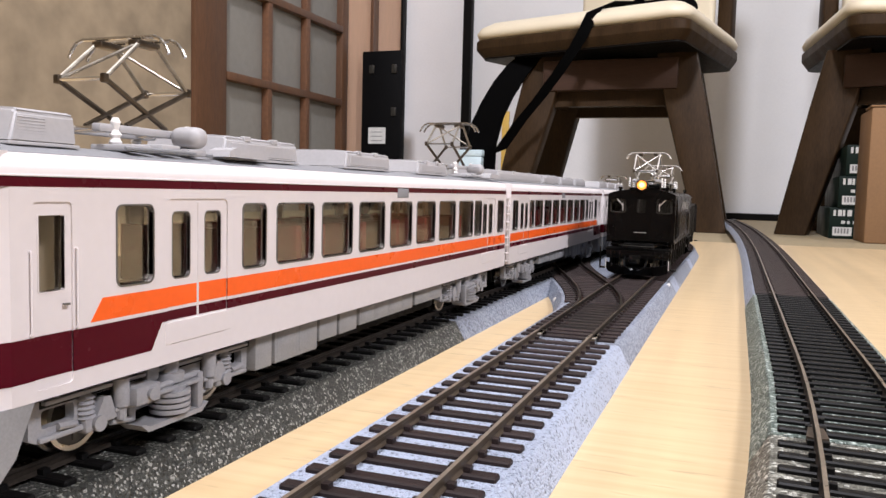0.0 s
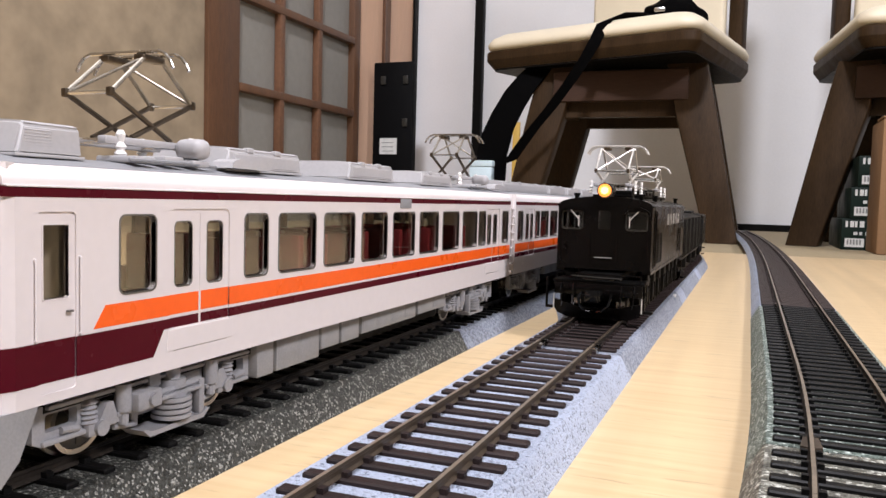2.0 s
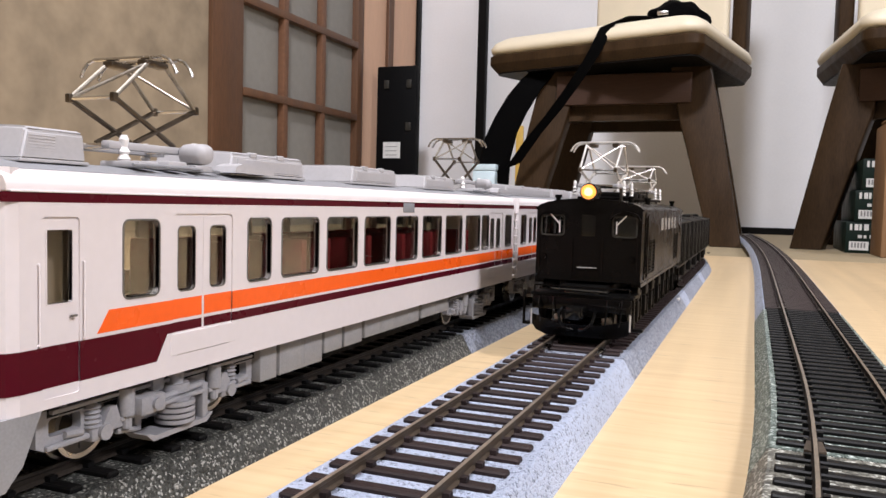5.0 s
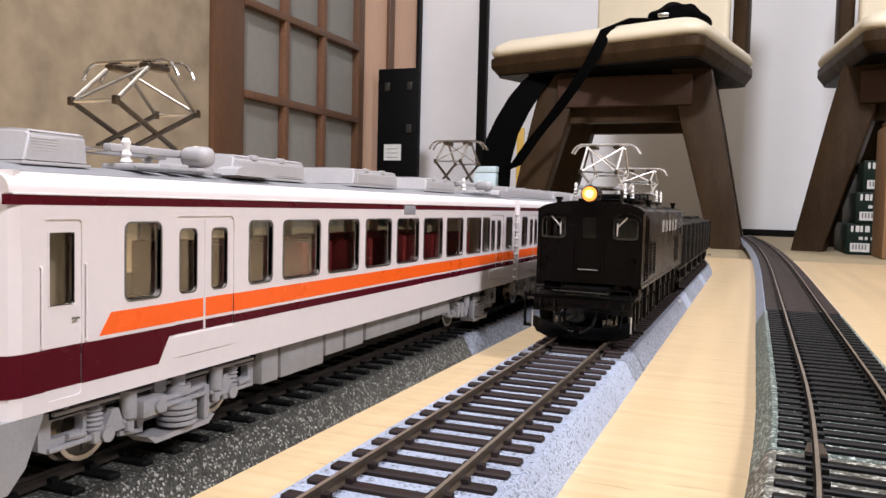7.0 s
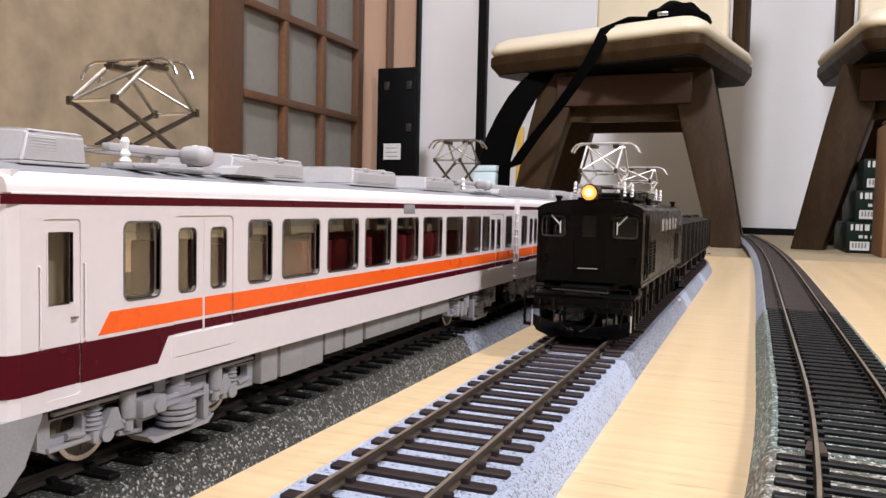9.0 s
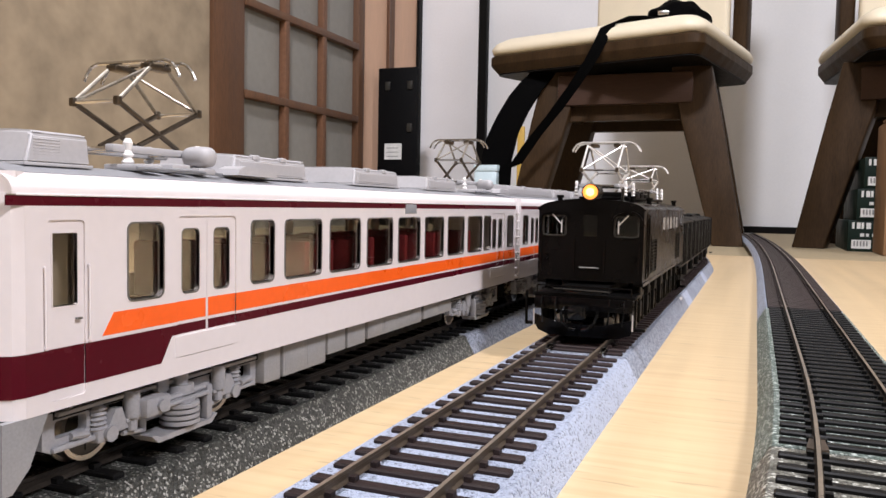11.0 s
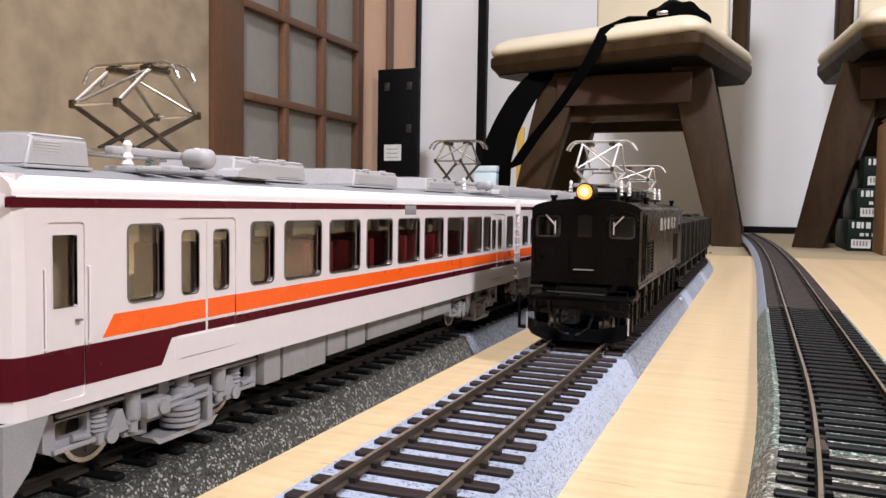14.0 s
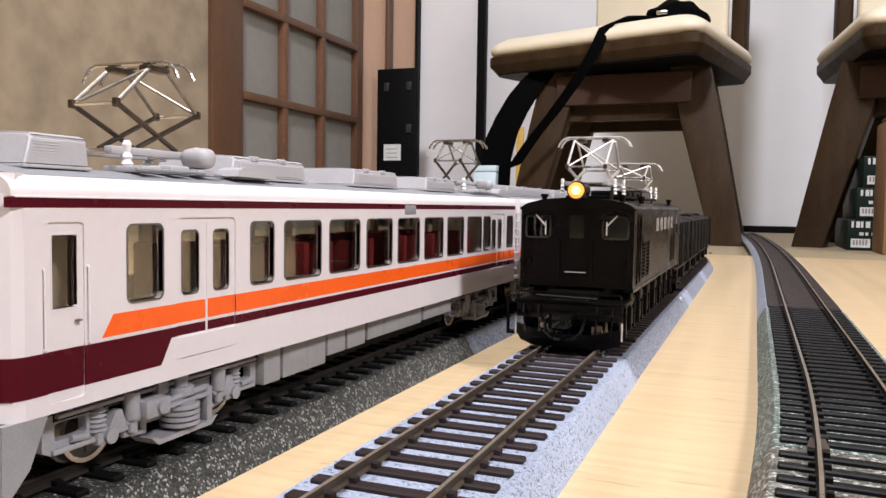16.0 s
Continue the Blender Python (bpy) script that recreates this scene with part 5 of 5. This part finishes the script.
# ---- chairs and what stands behind the tracks ----
def chair(at, turn, base=0.0, shift=(0.0, 0.0), posts=(-0.160, 0.143), back=(-0.166, 0.128)):
    c = thing("dining_chair", "dark-stained wooden swivel dining chair with cream vinyl seat", "chair", at, "dining chairs")
    spin = Matrix.Translation((*shift, 0)) @ Matrix.Rotation(radians(turn), 4, "Z")
    foot_turn = Matrix.Rotation(radians(base), 4, "Z")
    wood = M["chair"]

    def under(name, bm, material, label=""):
        bmesh.ops.transform(bm, matrix=foot_turn, verts=bm.verts)
        return part(name, bm, material, c, label)

    for sx in (-1, 1):
        for sy in (-1, 1):
            bm = B()
            box(bm, -0.0225, 0.0225, -0.019, 0.019, 0, 1, 0.003)
            bmesh.ops.bisect_plane(bm, geom=list(bm.verts) + list(bm.edges) + list(bm.faces), plane_co=(0, 0, 0.70), plane_no=(0, 0, 1))
            top, foot = Vector((sx * 0.125, sy * 0.105, 0.318)), Vector((sx * 0.192, sy * 0.135, 0))
            for v in bm.verts:
                p = foot.lerp(top, v.co.z)
                k = 1.15 if v.co.z > 0.5 else 1.0
                inside = v.co.x * sx < 0
                widen = (1.30 if v.co.z < 0.5 else 1.95) if inside else k
                v.co = Vector((p.x + v.co.x * widen, p.y + v.co.y * k, p.z))
            under("leg", bm, wood, "splayed brown wooden leg, broader at the top")
    for sy in (-1, 1):
        under("apron", box(B(), -0.121, 0.121, sy * 0.128 - 0.009, sy * 0.128 + 0.009, 0.251, 0.306, 0.003), M["apron"], "brown wooden apron rail")
        under("arch", prism(B(), [(-0.105, 0.254), (-0.130, 0.200), (-0.098, 0.224), (0.098, 0.224), (0.130, 0.200), (0.105, 0.254)], "y", sy * 0.106 - 0.010, sy * 0.106 + 0.010), wood)
    for sx in (-1, 1):
        under("apron", box(B(), sx * 0.128 - 0.011, sx * 0.128 + 0.011, -0.100, 0.100, 0.240, 0.302, 0.003), wood)
    part("swivel_plate", rod(B(), (0, 0, 0.296), (0, 0, 0.3150), 0.105, 28), M["post"], c, "black swivel plate")

    # seat, wider at its front, turned on its base
    def seat_outline(g=0.0, r=0.026, k=1.0):
        pts = [(u * k, (v + 0.010) * k - 0.010) for u, v in rounded(-0.218 - g, 0.208 + g, -0.200 - g, 0.180 + g, r, 6)]
        return [(u * (1 - 0.42 * (v + 0.20)), v) for u, v in pts]

    def skin(rows, flip):
        bm = B()
        loops = [[bm.verts.new((u, v, zz)) for u, v in pts] for pts, zz in rows]
        for r0, r1 in zip(loops, loops[1:]):
            for i in range(len(r0)):
                bm.faces.new((r0[i], r0[(i + 1) % len(r0)], r1[(i + 1) % len(r0)], r1[i]))
        bm.faces.new(loops[0][::-1] if flip else loops[0])
        bm.faces.new(loops[-1] if flip else loops[-1][::-1])
        bmesh.ops.recalc_face_normals(bm, faces=bm.faces)
        bmesh.ops.transform(bm, matrix=spin, verts=bm.verts)
        return bm

    rim = skin([(seat_outline(k=k), zz) for k, zz in ((0.99, 0.350), (1.0, 0.348), (1.0, 0.334), (0.994, 0.331), (0.950, 0.318))], False)
    part("seat_frame", rim, wood, c, "brown wooden seat rim", 18)
    # Black sheet set in for the dark hollow inside the seat rim.
    part("seat_underside", skin([(seat_outline(k=0.945), 0.3178), (seat_outline(k=0.945), 0.3150)], False), M["post"], c, "black sheet under the seat")
    rings = [(-0.010, 0.350), (0.000, 0.355), (0.002, 0.363), (-0.004, 0.374), (-0.020, 0.384), (-0.060, 0.393), (-0.120, 0.397)]
    pad = skin([(seat_outline(g, max(0.034 + g * 0.2, 0.012)), zz) for g, zz in rings], True)
    part("cushion", pad, M["cush"], c, "cream vinyl seat cushion", 60)
    for px in posts:
        part("back_post", box(B(), px - 0.015, px + 0.015, 0.170, 0.202, 0.340, 0.86, 0.006, m=spin), wood, c, "brown wooden back post")
    part("backrest", box(B(), *back, 0.146, 0.170, 0.372, 0.84, 0.010, 3, m=spin), M["cush"], c, "cream vinyl backrest")
    part("top_rail", box(B(), posts[0] - 0.02, posts[1] + 0.02, 0.168, 0.204, 0.86, 0.90, 0.008, m=spin), wood, c)
    return c


chair(pose(-0.232, 1.585, FLOOR), -16.9)
chair(pose(0.307, 1.585, FLOOR), 12.1, -15.5, (0.010, 0.025), (-0.131, 0.160), (-0.115, 0.146))


def strap(name, label, pts, wide, thick, side, material):
    """A flat strap along points; side is its width direction."""
    bm = B()
    rows = []
    s = Vector(side).normalized() * wide / 2
    P = [Vector(p) for p in pts]
    for i, p in enumerate(P):
        d = (P[min(i + 1, len(P) - 1)] - P[max(i - 1, 0)]).normalized()
        n = d.cross(s).normalized() * thick / 2
        rows.append([bm.verts.new(p + a * s + b * n) for a, b in ((-1, -1), (1, -1), (1, 1), (-1, 1))])
    for r0, r1 in zip(rows, rows[1:]):
        for i in range(4):
            bm.faces.new((r0[i], r0[(i + 1) % 4], r1[(i + 1) % 4], r1[i]))
    bm.faces.new(rows[0][::-1])
    bm.faces.new(rows[-1])
    bmesh.ops.recalc_face_normals(bm, faces=bm.faces)
    return bm


# black bag on the first chair, with its straps
bag = thing("shoulder_bag", "black nylon shoulder bag lying on the cream seat, straps hanging", "bag", pose(-0.232, 1.585, FLOOR + 0.396))
bm = B()
bmesh.ops.create_icosphere(bm, subdivisions=4, radius=1)
for v in bm.verts:
    f = 1 + 0.16 * noise.noise(v.co * 2.3)
    v.co = Vector((v.co.x * 0.060 * f + 0.080, v.co.y * 0.075 * f - 0.045, max(-0.002, v.co.z * 0.040 * f + 0.012)))
part("body", bm, M["bag"], bag, "", 60)
part("buckle", box(B(), 0.055, 0.075, -0.128, -0.122, 0.012, 0.020, 0.002), M["steel"], bag, "metal buckle")

flat = [(0.070, -0.095, 0.016), (0.036, -0.100, 0.011), (0.000, -0.100, 0.008), (-0.040, -0.095, 0.005), (-0.100, -0.080, 0.003)]
part("strap", strap("strap", "", flat, 0.018, 0.004, (0.1, 1.0, 0.3), M["bag"]), M["bag"], bag, "black strap lying on the seat", 60)
strap_pts = [(0.036, -0.090, 0.010), (0.010, -0.115, 0.005), (-0.016, -0.148, 0.002), (-0.040, -0.180, -0.004), (-0.058, -0.200, -0.016), (-0.068, -0.206, -0.040), (-0.085, -0.208, -0.075), (-0.115, -0.206, -0.120), (-0.150, -0.200, -0.165), (-0.185, -0.195, -0.205), (-0.225, -0.19, -0.26)]
strap_pts = [(x + 0.040, y, z) for x, y, z in strap_pts]
part("strap", strap("strap", "", strap_pts, 0.030, 0.003, (0.8, 0.25, 0.35), M["bag"]), M["bag"], bag, "black webbing strap", 60)
strap2 = [(-0.140, -0.12, -0.070), (-0.160, -0.13, -0.090), (-0.182, -0.14, -0.12), (-0.204, -0.147, -0.16), (-0.222, -0.15, -0.20), (-0.234, -0.15, -0.25), (-0.236, -0.15, -0.31), (-0.230, -0.15, -0.385)]
part("strap", strap("strap", "", strap2, 0.062, 0.004, (1, 0.1, 0.15), M["bag"]), M["bag"], bag, "broad black strap", 60)

# stacked dark green model boxes and a cardboard box
def model_box(at):
    b = thing("model_box", "dark green card box with white printed label, stacked", "box", at, "stacked model boxes")
    part("body", box(B(), 0, 0.30, 0, 0.20, 0, 0.0505, 0.0015), M["green"], b, "dark green card")
    part("label", box(B(), 0.006, 0.034, -0.0006, 0.0002, 0.005, 0.019), M["label"], b, "white printed label")
    for i in range(5):
        part("print_bar", box(B(), 0.009 + 0.0045 * i, 0.0115 + 0.0045 * i, -0.0009, -0.0005, 0.009, 0.017), M["ink"], b)
    part("label", box(B(), 0.042, 0.055, -0.0006, 0.0002, 0.004, 0.0125), M["label"], b)
    for i, w in enumerate((0.006, 0.004, 0.007, 0.005, 0.006)):
        part("print_bar", box(B(), 0.018 + 0.0085 * i, 0.018 + 0.0085 * i + w, -0.0006, 0.0002, 0.0245, 0.0295), M["label"], b)
    for i, w in enumerate((0.0035, 0.0055, 0.0035, 0.0065)):
        part("logo_bar", box(B(), 0.006 + 0.0068 * i, 0.006 + 0.0068 * i + w, -0.0006, 0.0002, 0.037, 0.047), M["label"], b, "pale logo block")
    return b


b0 = model_box(pose(0.139, 1.42, FLOOR))
copy_thing(b0, pose(0.150, 1.418, FLOOR + 0.0508))
copy_thing(b0, pose(0.159, 1.422, FLOOR + 0.1016))
carton = thing("cardboard_box", "brown corrugated cardboard box standing on the floor", "box", pose(0.174, 1.298, FLOOR))
part("body", box(B(), 0, 0.26, 0, 0.112, 0, 0.199, 0.003), M["card"], carton)
part("flap", box(B(), -0.001, 0.261, -0.001, 0.056, 0.199, 0.202, 0.001), M["card"], carton)

folder = thing("yellow_folder", "yellow card folder standing behind the chair", "folder", pose(-0.562, 1.90, FLOOR))
part("cover", box(B(), 0, 0.018, 0, 0.006, 0, 0.262, 0.001), M["yellow"], folder)
tub = thing("plastic_case", "pale blue translucent plastic case on the floor", "case", pose(-0.505, 1.42, FLOOR))
part("body", box(B(), 0, 0.046, 0, 0.05, 0, 0.128, 0.003), M["tub"], tub)
part("lid", box(B(), -0.001, 0.047, -0.001, 0.051, 0.128, 0.140, 0.002), M["tub"], tub)

case = thing("black_case", "tall black case with a white sticker beside the door", "case", pose(-1.046, 2.05, FLOOR))
part("body", box(B(), 0.018, 0.142, 0, 0.022, 0, 0.452, 0.004), M["case"], case, "matt black case body")
part("sticker", box(B(), 0.042, 0.096, -0.0012, 0.0004, 0.190, 0.236), M["label"], case, "white printed sticker")
for i in range(3):
    part("print_bar", box(B(), 0.050, 0.086, -0.0016, -0.0011, 0.198 + 0.012 * i, 0.200 + 0.012 * i), M["ink"], case)
for x, z in ((0.042, 0.40), (0.112, 0.40), (0.112, 0.28)):
    part("latch", box(B(), x, x + 0.016, -0.005, 0.001, z - 0.012, z + 0.012, 0.002), M["loco_grey"], case, "small grey latch")


# ---- what moves ----
FRONT = [(0.0, 0.4407), (0.5, 0.3978), (1.0, 0.3580), (1.5, 0.3285), (2.0, 0.3045), (2.5, 0.2840), (3.0, 0.2722), (3.5, 0.2678), (4.0, 0.2672), (5.0, 0.2672), (8.0, 0.2672), (11.5, 0.2672), (12.0, 0.2670),
         (12.5, 0.2655), (13.0, 0.2634), (13.5, 0.2612), (14.0, 0.2586), (14.5, 0.2550), (15.0, 0.2520), (15.5, 0.2485), (16.0, 0.2456)]


def riding(s, length):
    """The pose of a vehicle whose front stands at s on the middle track."""
    p, a = middle(s + length / 2)
    q = p - Matrix.Rotation(a, 3, "Z") @ Vector((0, length / 2, 0))
    return pose(q.x, q.y, RAIL, 0, 0, math.degrees(a))


def travel(t):
    """Where the locomotive's front stands at t, smoothly between the rows."""
    i = max(0, min(len(FRONT) - 2, sum(1 for r in FRONT if r[0] <= t) - 1))
    (ta, a), (tb, b) = FRONT[i], FRONT[i + 1]
    return a + (b - a) * (t - ta) / (tb - ta)


TURNS = [2 * i / FPS for i in range(53)] + [4.0, 8.0] + [12.0 + 0.2 * i for i in range(21)]


def motions():
    for w in WAGONS:
        SPINNING.extend((o, 0.0054) for o in w.children if o.name.startswith("wheel"))
    for w, r in SPINNING:
        at = w.matrix_basis.copy()
        walk(w, [(t, at @ Matrix.Rotation((travel(t) - travel(0.0)) / r, 4, "X")) for t in TURNS])
    walk(LOCO, [(t, riding(y, 0.152)) for t, y in FRONT])
    for i, w in enumerate(WAGONS):
        walk(w, [(t, riding(y + 0.152 + 0.016 + i * 0.102, 0.092)) for t, y in FRONT])


motions()
